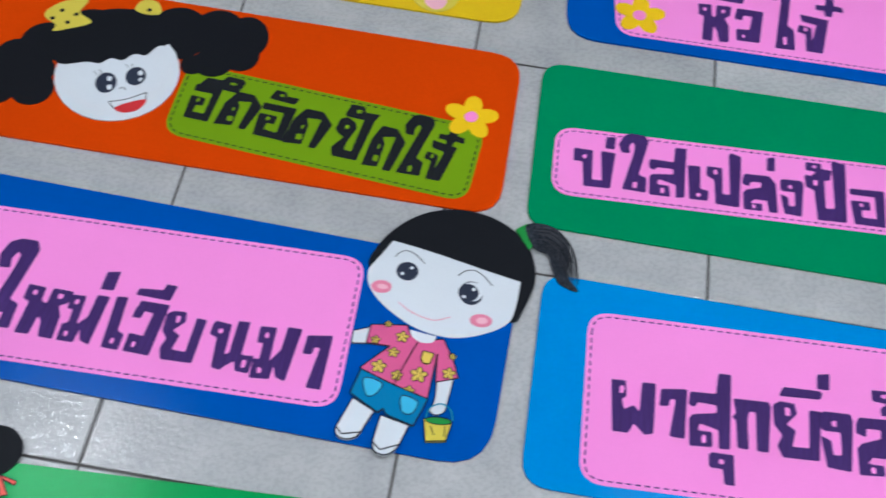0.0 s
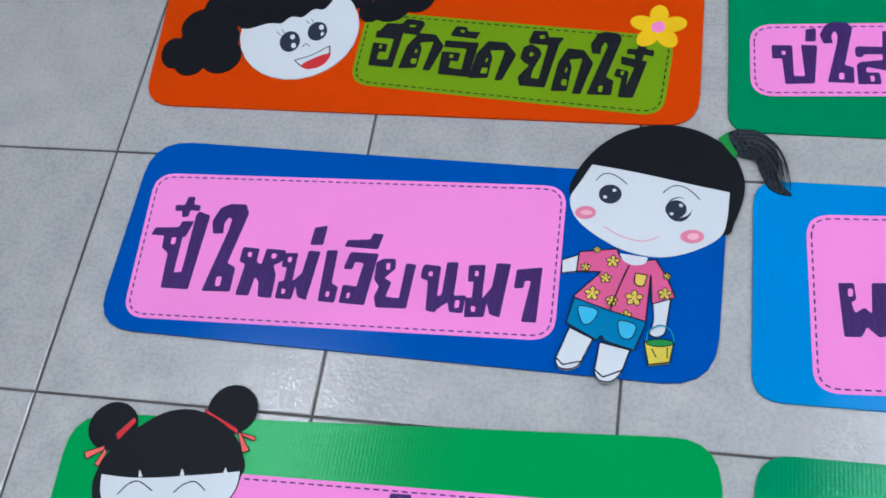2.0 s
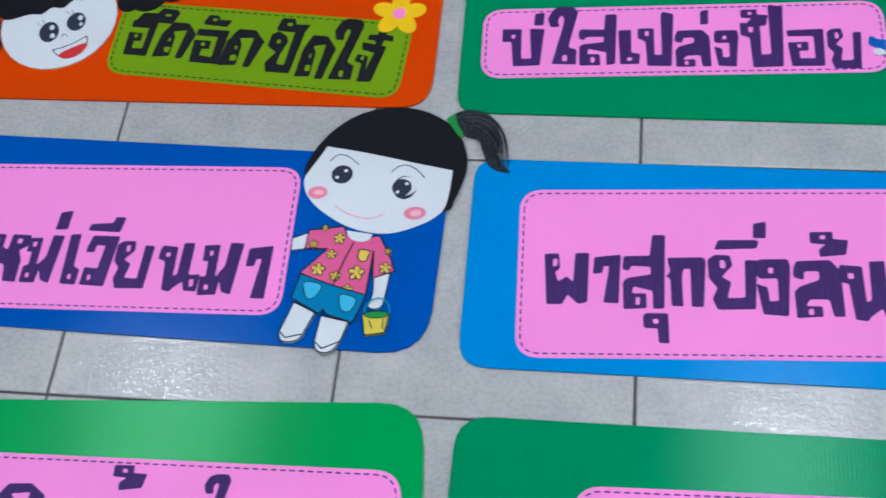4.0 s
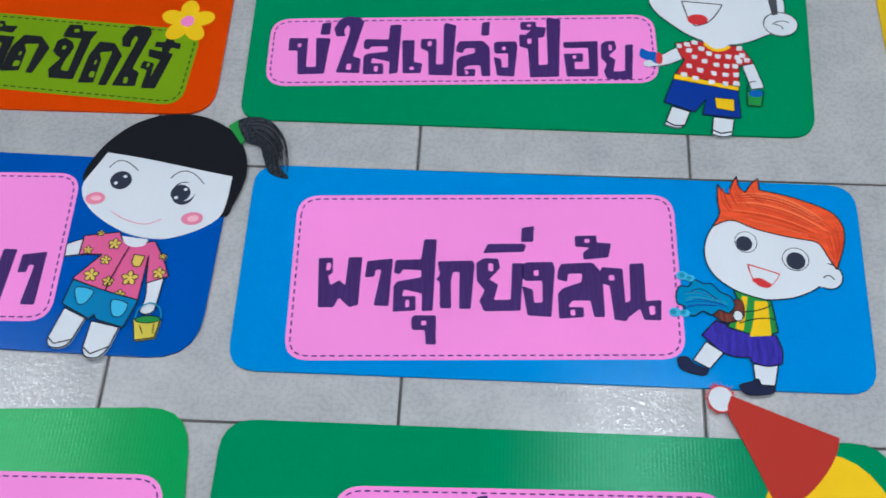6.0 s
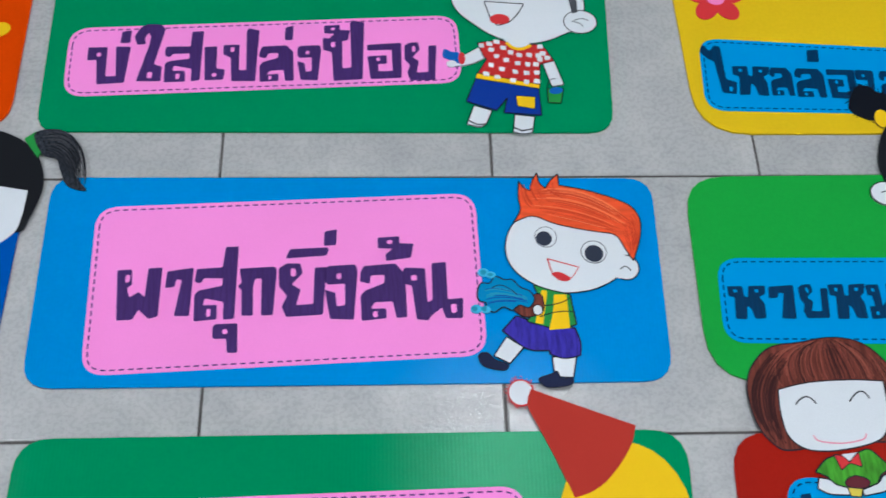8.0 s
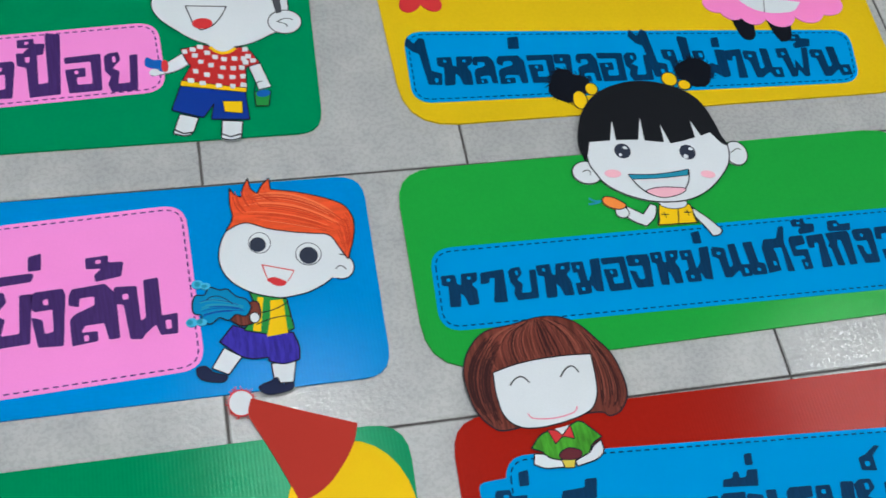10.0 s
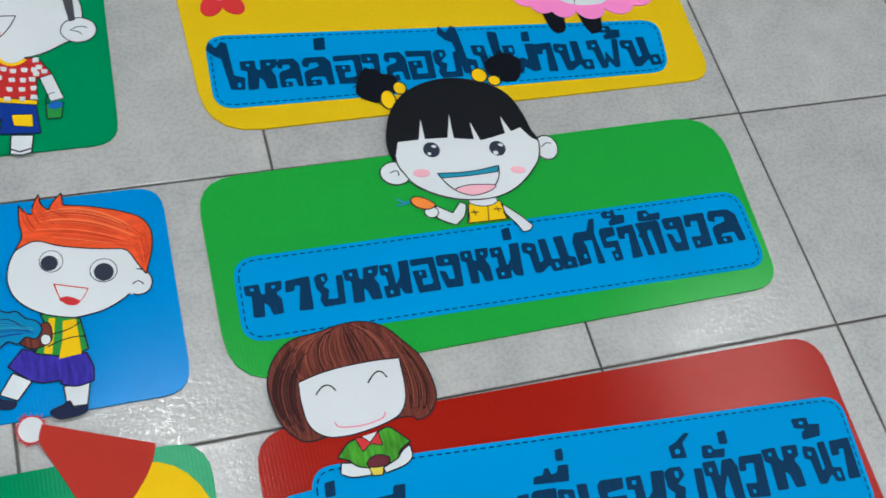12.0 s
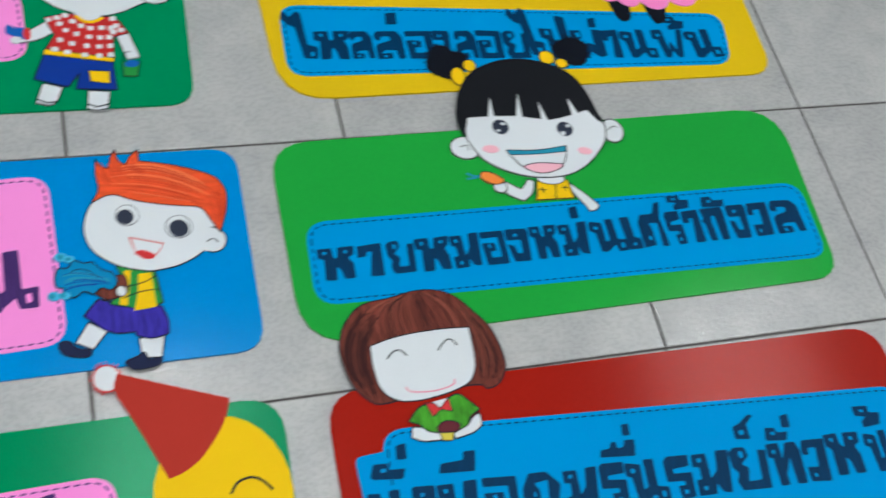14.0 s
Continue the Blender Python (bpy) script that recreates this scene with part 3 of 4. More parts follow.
f.oval("yellow", 36, 219.5, 10, 10.5, -6, ink=0.8)
f.oval("yellow", 53, 209.5, 8, 7.5, -7, ink=0.8)
f.cut("white", -31.5, 42.5, -36, 27.5, -50, 17.5, -62, 23.5, -77, 37.5, -66, 45.5, -50, 33.5, -38, 46.5, ink=0.8)
f.cut("white", 7.5, 40, 27.5, 19, 38.5, 3, 33.5, -3, 24.5, -3.5, 21.5, 5, 8.5, 28, ink=0.8)
f.oval("white", -74, 38.5, 8, 7.5, -14, ink=0.7)
f.blob("carrot", -94, 56, -89, 61, -78, 58, -67, 47.5, -76, 42.5, -89, 47.5, ink=0.7)
f.line("teal", -109, 61, -102, 56, -95, 56, w=1.6)
f.line("teal", -111, 53, -102, 53.5, -95, 56, w=1.6)
f.cut("yellow", -27.5, 44.5, 9.5, 41, 11.5, 16, -36.5, 17.5, ink=0.7)
f.line("ink", -5.5, 41.5, -11.5, 16.5, w=0.8)
for x in (-25, 3):
    f.line("ink", x - 4, 31, x + 5, 30, w=0.9)
    f.line("ink", x, 34, x + 1, 26, w=0.7)
f.line("ink", 11.5, 37, 9.5, 24, 11.5, 16, w=0.7)
f.line("ink", -31, 37.5, -32.5, 25.5, -36.5, 17.5, w=0.7)
f.oval("white", -10.5, 44.5, 17, 8, -7, ink=0.6)
f.oval("white", -102, 95, 18, 15.5, -6, ink=0.8)
f.oval("white", 88, 104.5, 14, 17, -8, ink=0.8)
f.blob("white", -89, 137.5, -43, 137.5, 17.5, 127.5, 64, 138, 80, 120, 75, 93.5, 57.5, 72.5, 34.5, 55.5, 7.5, 46.5, -26.5, 47.5, -58, 58, -82, 75, -92, 92.5, -97, 110.5, ink=0.9)
f.line("ink", -108, 96, -100, 98, -99, 91, w=0.8)
f.line("ink", 82, 105.5, 90, 110.5, 95, 108.5, w=0.8)
f.cut("black", -100, 109.5, -103, 131.5, -101, 146.5, -92, 173.5, -76, 197, -51, 213, -20.5, 220.5, 7.5, 219.5, 42, 207.5, 65, 187.5, 74, 156, 77, 131, 81, 115.5, 74, 119.5, 64, 137, 50, 132.5, 45, 154, 45, 131.5, 18.5, 126.5, 8.5, 125.5, 4.5, 151.5, 6, 128.5, -23, 133.5, -18, 164.5, -28, 134.5, -58, 136.5, -54, 162.5, -63, 136.5, -89, 136.5, -94, 122.5)
f.cut("white", -29, 132.5, -21, 132.5, -18, 166.5)
f.cut("white", -64, 134.5, -56, 134.5, -54, 164.5)
f.cut("white", 2.5, 125.5, 10.5, 123.5, 4.5, 153.5)
f.cut("white", 43, 129.5, 52, 130.5, 44, 156)
f.oval("iris", -52, 120.5, 10, 10.5, -11)
f.oval("iris", 27.5, 111.5, 10, 10.5, -11)
f.oval("white", -48, 124.5, 3, 2, -18)
f.oval("white", -56, 115.5, 2, 2, -27)
f.oval("white", 32.5, 115.5, 3, 2, -18)
f.oval("white", 23.5, 105.5, 3, 3, 0)
f.oval("blush", -72, 90.5, 10, 5.5, -6)
f.oval("blush", 43.5, 78.5, 9, 5, -13)
f.cut("white", -54, 87.5, -16.5, 83.5, 21.5, 87.5, 19.5, 76.5, 12.5, 63.5, -4.5, 52.5, -24.5, 53.5, -37, 59.5, -46, 70.5, ink=0.8)
f.cut("teal", -54, 87.5, -16.5, 83.5, 21.5, 87.5, 18.5, 79.5, -17.5, 78.5, -51, 80.5, ink=0.6)
f.blob("blush", -38.5, 62.5, -24.5, 66.5, -7.5, 65.5, 10.5, 61.5, -0.5, 54.5, -21.5, 52.5, ink=0.6)
f.make("paper_doll", s, "paper doll with black pigtails and yellow vest")

# orange corrugated plastic sign with lime lettered label and yellow flower
s = sign(0.334, 0.188, "boardorange", (-337.5, 127.5, 326.5, 123.5, 327.5, -122, -318.5, -121.5), "orange corrugated plastic sign with lime lettered label and yellow flower", (42, 40, 40, 36))
label = paper_label(s, "limepaper", (-70.5, 29.5, 296.5, 0.5, 288.5, -111.5, -73.5, -81.5), "blackink")
lettering(label, "blackink", [("อ", -38.5, -28.5, 31, 52.5), ("ึ", -22.5, 6.5, 50, 22.5), ("ด", 7.5, -31.5, 44, 52.5), ("อ", 50, -39.5, 38, 49.5), ("ั", 54.5, -0.5, 33, 16), ("ด", 93, -41.5, 46, 54.5), ("ข", 142.5, -46.5, 39, 61), ("ั", 150, -6.5, 38, 20.5), ("ด", 185, -52.5, 40, 62), ("ใ", 217.5, -40.5, 32, 88), ("จ", 248.5, -59.5, 32, 55.5), ("๋", 259, -22, 29, 27.5)], turn=-4.5)
f = Cutout()
f.oval("black", -300.5, -44.5, 15.5, 23.5, 11)
f.oval("black", -276.5, -55.5, 20.5, 22.5, 11)
f.oval("black", -239.5, -46.5, 25.5, 26.5, 11)
f.oval("black", -274.5, -2, 26.5, 27.5, 11)
f.oval("black", -252.5, -21.5, 30.5, 29, 9)
f.oval("black", -280.5, -34.5, 20.5, 23.5, 11)
f.oval("black", -247.5, 26.5, 31.5, 32.5, 11)
f.oval("black", -200.5, 49.5, 43, 42.5, 11)
f.oval("black", -146.5, 64.5, 42, 40.5, 11)
f.oval("black", -98, 73.5, 39, 43.5, 12)
f.oval("black", -49.5, 82.5, 34.5, 40, 12)
f.oval("black", -13.5, 84.5, 26.5, 34, 11)
f.oval("black", -13.5, 53.5, 22.5, 25.5, 10)
f.oval("black", -43.5, 35.5, 24.5, 23, 9)
f.oval("black", -66.5, 27, 14.5, 15.5, 12)
f.oval("white", -149.5, -4.5, 73.5, 74.5, 11)
f.blob("black", -227.5, 0, -215.5, -4.5, -204, -0.5, -189, 5, -174.5, 5.5, -164, 16, -149.5, 16, -138.5, 28.5, -124.5, 29.5, -115, 46.5, -106.5, 49.5, -102, 63.5, -118.5, 95, -178.5, 98.5, -222.5, 74.5, -239.5, 32.5)
f.blob("mustard", -265.5, 70, -246.5, 55.5, -246.5, 45.5, -230.5, 51.5, -205.5, 68.5, -224.5, 82.5, -221.5, 105.5, -251.5, 94.5)
f.blob("mustard", -160.5, 101.5, -144.5, 95.5, -127.5, 100.5, -135.5, 118.5, -154.5, 118.5)
f.oval("pitch", -253.5, 65.5, 3, 3, 18)
f.oval("pitch", -233.5, 62.5, 3, 3, 18)
f.oval("pitch", -227.5, 77.5, 3, 3, 18)
f.oval("pitch", -246.5, 80.5, 3, 3, 18)
f.oval("pitch", -142.5, 103.5, 3, 3, 0)
f.oval("iris", -157.5, -22.5, 12.5, 16, 14)
f.oval("iris", -126.5, -5.5, 12, 14.5, 9)
f.oval("white", -155.5, -15.5, 3, 4, 18)
f.oval("white", -151.5, -28.5, 3, 4, 18)
f.oval("white", -122.5, 0.5, 3, 4, 18)
f.oval("white", -119.5, -9.5, 2, 3, 0)
f.line("ink", -139.5, -30.5, -136.5, -25.5, -131.5, -29.5, w=0.6)
f.cut("white", -145.5, -50.5, -126.5, -43.5, -106.5, -27.5, -103.5, -42.5, -109.5, -55, -122.5, -62, -135.5, -60, ink=0.7)
f.blob("lips", -135.5, -58, -123.5, -47.5, -104.5, -38.5, -105.5, -50, -113.5, -59, -126.5, -63)
f.line("ink", -171.5, -13.5, -177.5, -7.5, w=0.5)
f.line("ink", -167.5, -10.5, -171.5, -3.5, w=0.5)
f.line("ink", -138.5, 5.5, -143.5, 10.5, w=0.5)
f.line("ink", -134.5, 7.5, -137.5, 13.5, w=0.5)
f.make("paper_doll", s, "paper doll head with curly black hair and yellow bow")
f = Cutout()
f.flower("yellow", 276.5, 13.5, 33)
f.oval("pink", 277.5, 14.5, 7, 8, 0)
f.make("paper_flower", s, "yellow paper flower with pink centre")

# emerald green corrugated plastic sign with pink label, checked-shirt doll
s = sign(1.021, 0.184, "boardemerald", (-334, 125.5, 331, 131.5, 320, -126.5, -328.5, -122.5), "emerald green corrugated plastic sign with pink label, checked-shirt doll", (30, 30, 30, 26))
label = paper_label(s, "pinkpaper", (-309, 25.5, 146.5, 46.5, 150.5, -55.5, -305.5, -75.5), "purpleink")
lettering(label, "purpleink", [("บ", -258.5, -30, 46, 53), ("่", -242.5, 12.5, 12, 19), ("ใ", -214, -11, 33, 83), ("ส", -173, -16.5, 41, 72), ("เ", -137, -27, 23, 49), ("ป", -107, -14, 39, 77), ("ล", -65.5, -27, 37, 51), ("่", -52.5, 18.5, 10, 21), ("ง", -27.5, -26.5, 26, 50), ("ป", 12.5, -7, 47, 87), ("้", 4.5, 17.5, 29, 26), ("อ", 60.5, -23.5, 38, 50), ("ย", 102.5, -23.5, 36, 55)], turn=2.3)
f = Cutout()
f.oval("hairgrey", 221.5, 130, 84, 107, 0)
f.cut("white", 139.5, 68.5, 148.5, 48.5, 165.5, 32.5, 184.5, 15.5, 211, 3.5, 237, 1.5, 258, 7.5, 278, 18.5, 297, 25.5, 304, 70, 293, 107, 147.5, 105.5, ink=0.7)
f.oval("white", 295, 35.5, 20, 18, 3, ink=0.7)
f.line("ink", 285, 35.5, 296, 40.5, 305, 37.5, w=0.7)
f.line("ink", 287, 35.5, 295, 32.5, 297, 27.5, w=0.7)
f.cut("hairgrey", 281.5, 87.5, 294, 93, 293, 50.5, 286, 48.5)
f.oval("iris", 168.5, 107.5, 12, 15, 0)
f.oval("iris", 238.5, 107.5, 12, 15, 0)
f.cut("white", 180.5, 67.5, 228.5, 63.5, 220, 46.5, 208.5, 33.5, 195, 29.5, 187.5, 38.5, ink=0.8)
f.oval("lips", 198, 39.5, 12, 8, 0)
f.cut("white", 171, -3.5, 183, -16.5, 161.5, -30.5, 135.5, -33.5, 132.5, -27.5, 153.5, -15.5, ink=0.6)
f.blob("bluepaint", 128.5, -17.5, 130.5, -6.5, 138.5, -10.5, 146.5, -11.5, 152.5, -20.5, 148.5, -28.5, 138.5, -23.5)
f.oval("lips", 150.5, -20.5, 4, 9, 0)
f.oval("white", 138.5, -28.5, 6, 5, 0)
f.cut("white", 245, -27.5, 259, -24.5, 268, -59.5, 253.5, -62.5, ink=0.6)
f.cut("check", 169.5, 2.5, 196, 7.5, 205, 4.5, 218, -6.5, 233, 0.5, 241, 0.5, 249, -4.5, 259, -24.5, 242, -29.5, 239.5, -60.5, 168.5, -42.5, 180, -21.5, 176.5, -18.5, ink=0.7)
f.cut("white", 201, 9.5, 234, 5.5, 229, -2.5, 217, -5.5, 207, -1.5)
f.line("yellow", 204, 3.5, 217, -6.5, 233, -0.5, w=2.6)
f.cut("yellow", 167, -42.5, 240, -59.5, 238.5, -66.5, 165.5, -50.5, ink=0.5)
f.cut("navy", 165.5, -50.5, 238, -65.5, 239, -103.5, 196, -99.5, 201, -78.5, 188, -96.5, 153.5, -83.5, ink=0.7)
f.cut("yellow", 211, -75.5, 233, -77.5, 232, -94.5, 212, -90.5, ink=0.5)
f.cut("white", 162, -89.5, 182.5, -96.5, 175, -116.5, 167, -120.5, 153, -115.5, ink=0.8)
f.cut("white", 208, -102.5, 231, -105.5, 227, -127.5, 216, -130.5, 205, -126.5, ink=0.8)
f.line("ink", 155, -110.5, 164, -116.5, w=1.2)
f.line("ink", 164, -116.5, 175, -115.5, w=1.2)
f.line("ink", 206, -120.5, 215, -125.5, w=1.2)
f.line("ink", 215, -125.5, 227, -122.5, w=1.2)
f.cut("green", 248, -65.5, 267, -65.5, 262.5, -86.5, 247.5, -85.5, ink=0.7)
f.oval("bluepaint", 258, -68.5, 8, 5, 7)
f.line("ink", 248, -68.5, 251, -54.5, 259, -51.5, w=0.7)
f.cut("white", 171.5, 1.5, 177, 1.5, 177.5, -4.5, 171.5, -4.5)
f.cut("white", 180.5, 4.5, 187, 3.5, 187.5, -2.5, 180, -1.5)
f.cut("white", 189, 7.5, 196, 6.5, 196, 0.5, 189, 1.5)
f.cut("white", 182.5, -4.5, 189.5, -5.5, 188, -11.5, 182, -10.5)
f.cut("white", 196.5, -1.5, 203.5, -2.5, 203, -8.5, 196.5, -7.5)
f.cut("white", 205, -8.5, 212, -9.5, 211, -15.5, 205.5, -14.5)
f.cut("white", 215, -12.5, 222, -13.5, 221, -19.5, 215, -18.5)
f.cut("white", 227, -12.5, 234, -13.5, 233, -19.5, 227, -18.5)
f.cut("white", 188.5, -14.5, 195, -15.5, 194, -20.5, 188.5, -20.5)
f.cut("white", 199.5, -20.5, 206, -20.5, 205.5, -26.5, 199.5, -26.5)
f.cut("white", 212.5, -25.5, 219, -25.5, 219, -31.5, 212.5, -30.5)
f.cut("white", 224.5, -26.5, 231, -27.5, 230, -33.5, 224.5, -32.5)
f.cut("white", 234, -26.5, 241, -27.5, 240, -33.5, 234, -32.5)
f.cut("white", 181.5, -27.5, 187.5, -28.5, 187.5, -34.5, 181.5, -33.5)
f.cut("white", 193.5, -33.5, 200.5, -34.5, 199.5, -40.5, 193.5, -39.5)
f.cut("white", 209, -37.5, 215, -38.5, 215, -44.5, 209.5, -43.5)
f.cut("white", 222, -39.5, 229, -40.5, 228.5, -45.5, 222, -45.5)
f.cut("white", 234, -39.5, 241, -39.5, 240, -45.5, 234.5, -45.5)
f.cut("white", 174.5, -40.5, 181.5, -41.5, 181.5, -47.5, 174.5, -46.5)
f.cut("white", 187.5, -45.5, 194.5, -46.5, 194.5, -51.5, 187.5, -51.5)
f.cut("white", 205.5, -50.5, 212.5, -51.5, 212, -56.5, 205.5, -56.5)
f.cut("white", 221.5, -52.5, 228, -53.5, 226.5, -59.5, 221.5, -58.5)
f.cut("white", 234, -51.5, 240, -52.5, 240.5, -58.5, 232.5, -57.5)
f.cut("white", 241, -0.5, 247, -0.5, 247, -6.5, 240, -6.5)
f.cut("white", 243, -10.5, 250, -11.5, 249, -17.5, 243, -16.5)
f.cut("white", 238, -13.5, 244, -14.5, 244, -20.5, 237, -19.5)
f.cut("white", 248, -17.5, 255, -18.5, 254, -23.5, 248, -23.5)
f.cut("white", 239, -19.5, 246, -20.5, 245, -26.5, 239, -25.5)
f.make("paper_doll", s, "paper doll in red checked shirt and blue shorts")

# yellow corrugated plastic sign with blue label and pink frilled doll
s = sign(1.76, 0.177, "boardyellow", (-327.5, 121.5, 328.5, 124, 323, -122, -322.5, -122), "yellow corrugated plastic sign with blue label and pink frilled doll", (40, 40, 34, 62))
label = paper_label(s, "bluepaper", (-304.5, 18, 282, -20.5, 268, -104.5, -309.5, -89.5), "navyink")
lettering(label, "navyink", [("ไ", -286.5, -28.5, 38.5, 71.5), ("ห", -248.5, -46.5, 41.5, 41.5), ("ล", -214.5, -48, 25, 40.5), ("ล", -180.5, -49.5, 33, 41.5), ("่", -170.5, -9, 15, 19), ("อ", -142.5, -51, 32, 41.5), ("ง", -114.5, -52.5, 21, 42.5), ("ล", -84.5, -54, 25, 41.5), ("อ", -53.5, -55.5, 31.5, 42.5), ("ย", -18.5, -57.5, 33, 42.5), ("ไ", -1.5, -37, 40.5, 74.5), ("ป", 35.5, -48, 37, 66.5), ("ผ", 77.5, -61, 42.5, 43.5), ("่", 91.5, -27.5, 11, 16), ("า", 109.5, -62.5, 22, 44.5), ("น", 145.5, -64.5, 44.5, 44.5), ("พ", 190.5, -66.5, 42.5, 44.5), ("้", 206, -34, 30.5, 22), ("น", 238, -68.5, 45.5, 45.5)], turn=-2.4)
f = Cutout()
f.cut("pitch", 125.5, 11, 155.5, 7, 150.5, -21.5, 144.5, -27.5, 134.5, -27.5, 129.5, -19.5)
f.cut("pitch", 173.5, 3, 206, -1, 199, -27, 192.5, -33, 182.5, -33.5, 177.5, -23.5)
f.oval("pink", 111.5, 35.5, 17, 16, -7)
f.oval("pink", 131.5, 25.5, 18, 20, -6)
f.oval("pink", 157.5, 19.5, 20, 23.5, -6)
f.oval("pink", 193.5, 12, 22, 22.5, -5)
f.oval("pink", 235, 15.5, 23, 21.5, -5)
f.oval("pink", 266, 24.5, 23, 20, -5)
f.blob("pink", 103.5, 36, 144.5, 91, 215, 105, 273.5, 79.5, 278, 24, 219, 19.5, 140.5, 27.5)
f.cut("white", 141.5, 42.5, 211, 33.5, 230, 29, 217, 13.5, 183.5, 12.5, 158.5, 21.5)
f.line("ink", 183.5, 47.5, 174.5, 15.5, w=0.7)
f.make("paper_doll", s, "paper doll in a frilled pink skirt and black shoes")
f = Cutout()
f.flower("lips", -274.5, 79.5, 38)
f.oval("pink", -274.5, 79.5, 11, 10, -5)
f.make("paper_flower", s, "red paper flower with pink centre")

# leaf green corrugated plastic sign with pink label and bun-haired doll
s = sign(0.38, -0.427, "boardleaf", (-328.5, 104, 314, 136.5, 337, -104, -318, -137), "leaf green corrugated plastic sign with pink label and bun-haired doll", (44, 44, 40, 40))
label = paper_label(s, "pinkpaper", (-253.5, 55, 299, 66, 312, -36, -245, -55), "purpleink")
lettering(label, "purpleink", [("ร", -126.5, 8, 30, 41), ("ด", -76.5, 7, 52, 41), ("้", 31.5, 41, 33, 25), ("ใ", 122, 23, 25, 55)], turn=1.7)
f = Cutout()
f.oval("black", -281.5, 93, 26, 26, 7)
f.oval("black", -161, 122, 26, 26.5, 7)
f.cut("lips", -276.5, 85, -261.5, 105, -257.5, 100, -271.5, 78, ink=0.6)
f.cut("coral", -303.5, 63, -283.5, 72, -283.5, 67, -299.5, 56, ink=0.6)
f.cut("coral", -282.5, 70, -289.5, 51, -284, 50, -279.5, 65, ink=0.6)
f.cut("lips", -189.5, 120, -150.5, 102.5, -149.5, 96.5, -188.5, 116, ink=0.6)
f.cut("coral", -150.5, 99.5, -130, 95.5, -130.5, 91, -147.5, 96.5, ink=0.6)
f.cut("coral", -149.5, 98.5, -140.5, 78, -133.5, 81, -146.5, 98.5, ink=0.6)
f.blob("black", -272, 8, -284, 27, -284, 48, -273.5, 73, -253.5, 95, -228.5, 113, -200.5, 118, -173.5, 110, -153.5, 96.5, -139.5, 77, -135.5, 57, -159.5, 29, -240, 5)
f.cut("white", -279, 43, -251.5, 42, -219.5, 45, -188.5, 50.5, -159.5, 55.5, -137.5, 60, -136.5, 44, -142.5, 30, -150.5, 16, -181.5, 2, -238, -3, -264, 6, -276, 25, ink=0.6)
f.cut("white", -239.5, 43, -240.5, 52, -235.5, 44)
f.cut("white", -197.5, 48.5, -197.5, 57, -192.5, 49.5)
f.cut("white", -154.5, 55, -153.5, 62, -149.5, 56)
f.line("ink", -256, 24, -248, 35, -237.5, 39, -221.5, 31, w=0.8)
f.line("ink", -199.5, 31.5, -191.5, 40.5, -180.5, 44.5, -168.5, 37, w=0.8)
f.oval("blush", -172.5, 12, 10, 6, 6)
f.make("paper_doll", s, "paper doll with black hair buns and red ribbons")

# emerald green corrugated plastic sign with pink label and red hat
s = sign(1.054, -0.422, "boardemerald", (-326, 121, 322, 122, 312.5, -124, -329, -123), "emerald green corrugated plastic sign with pink label and red hat", (34, 40, 40, 40))
label = paper_label(s, "pinkpaper", (-207.5, 58, 159.5, 67, 159, -42, -213.5, -46), "purpleink")
lettering(label, "purpleink", [("่", -69.5, 45, 11, 19), ("่", 6.5, 43, 12, 18), ("่", 99.5, 48, 14, 18)], turn=0.2)
f = Cutout()
f.scribble("lips", 161.5, 162, 15, 17, 140, 5, 0.35)
f.oval("lips", 161.5, 162, 13.2, 14.5, 0)
f.oval("white", 161.5, 162, 12, 13, 0)
f.oval("yellow", 254, 30, 64, 79.5, -3)
f.cut("redpaper", 171.5, 166, 218.5, 147, 272.5, 126, 268, 110, 261, 97, 250, 82, 236, 67, 221, 58, 206.5, 54, 187.5, 103, 165.5, 150)
f.line("ink", 260, 31, 268, 41, 281, 44, 291, 39, 299, 29, w=1.6)
f.make("paper_doll", s, "red paper party hat with white pompom over yellow round face")

# red corrugated plastic sign with blue label and brown-haired doll
s = sign(1.741, -0.434, "boardred", (-322, 130, 323.5, 123, 316.5, -123.5, -331, -121), "red corrugated plastic sign with blue label and brown-haired doll", (40, 40, 40, 40))
label = paper_label(s, "bluepaper", (-275, 84, 318.5, 48.5, 306.5, -85.5, -285, -36.5), "navyink", tab=(-306, 60, -269, 62, -275, -17, -305, -23))
lettering(label, "navyink", [("ม", -286, 2, 30.5, 41), ("ั", -276.5, 41, 33.5, 16), ("่", -259.5, 59, 11, 16), ("ง", -247, 0, 22.5, 42), ("ม", -213, -1, 39.5, 42), ("ี", -206, 39.5, 37.5, 21), ("อ", -170, -3.5, 33.5, 43), ("ด", -129, -5.5, 39.5, 43), ("ม", -85, -7.5, 35.5, 43), ("ร", -51, -8.5, 26.5, 44), ("ื", -36, 27, 40.5, 17), ("่", -21, 46, 9, 13), ("น", -15, -10.5, 41.5, 44), ("ร", 21.5, -12.5, 27.5, 44), ("ม", 60.5, -13.5, 41.5, 45), ("ย", 104.5, -15.5, 41.5, 45), ("์", 113, 28.5, 26.5, 27), ("ท", 146.5, -17.5, 36.5, 45), ("ั", 146.5, 15.5, 26.5, 15), ("่", 162.5, 28.5, 11, 15), ("ว", 182.5, -19.5, 28.5, 45), ("ห", 220.5, -17.5, 41, 45), ("น", 265.5, -21.5, 37, 45), ("้", 264, 18.5, 29.5, 24), ("า", 292, -22, 25.5, 45)], turn=-4.2)
f = Cutout()
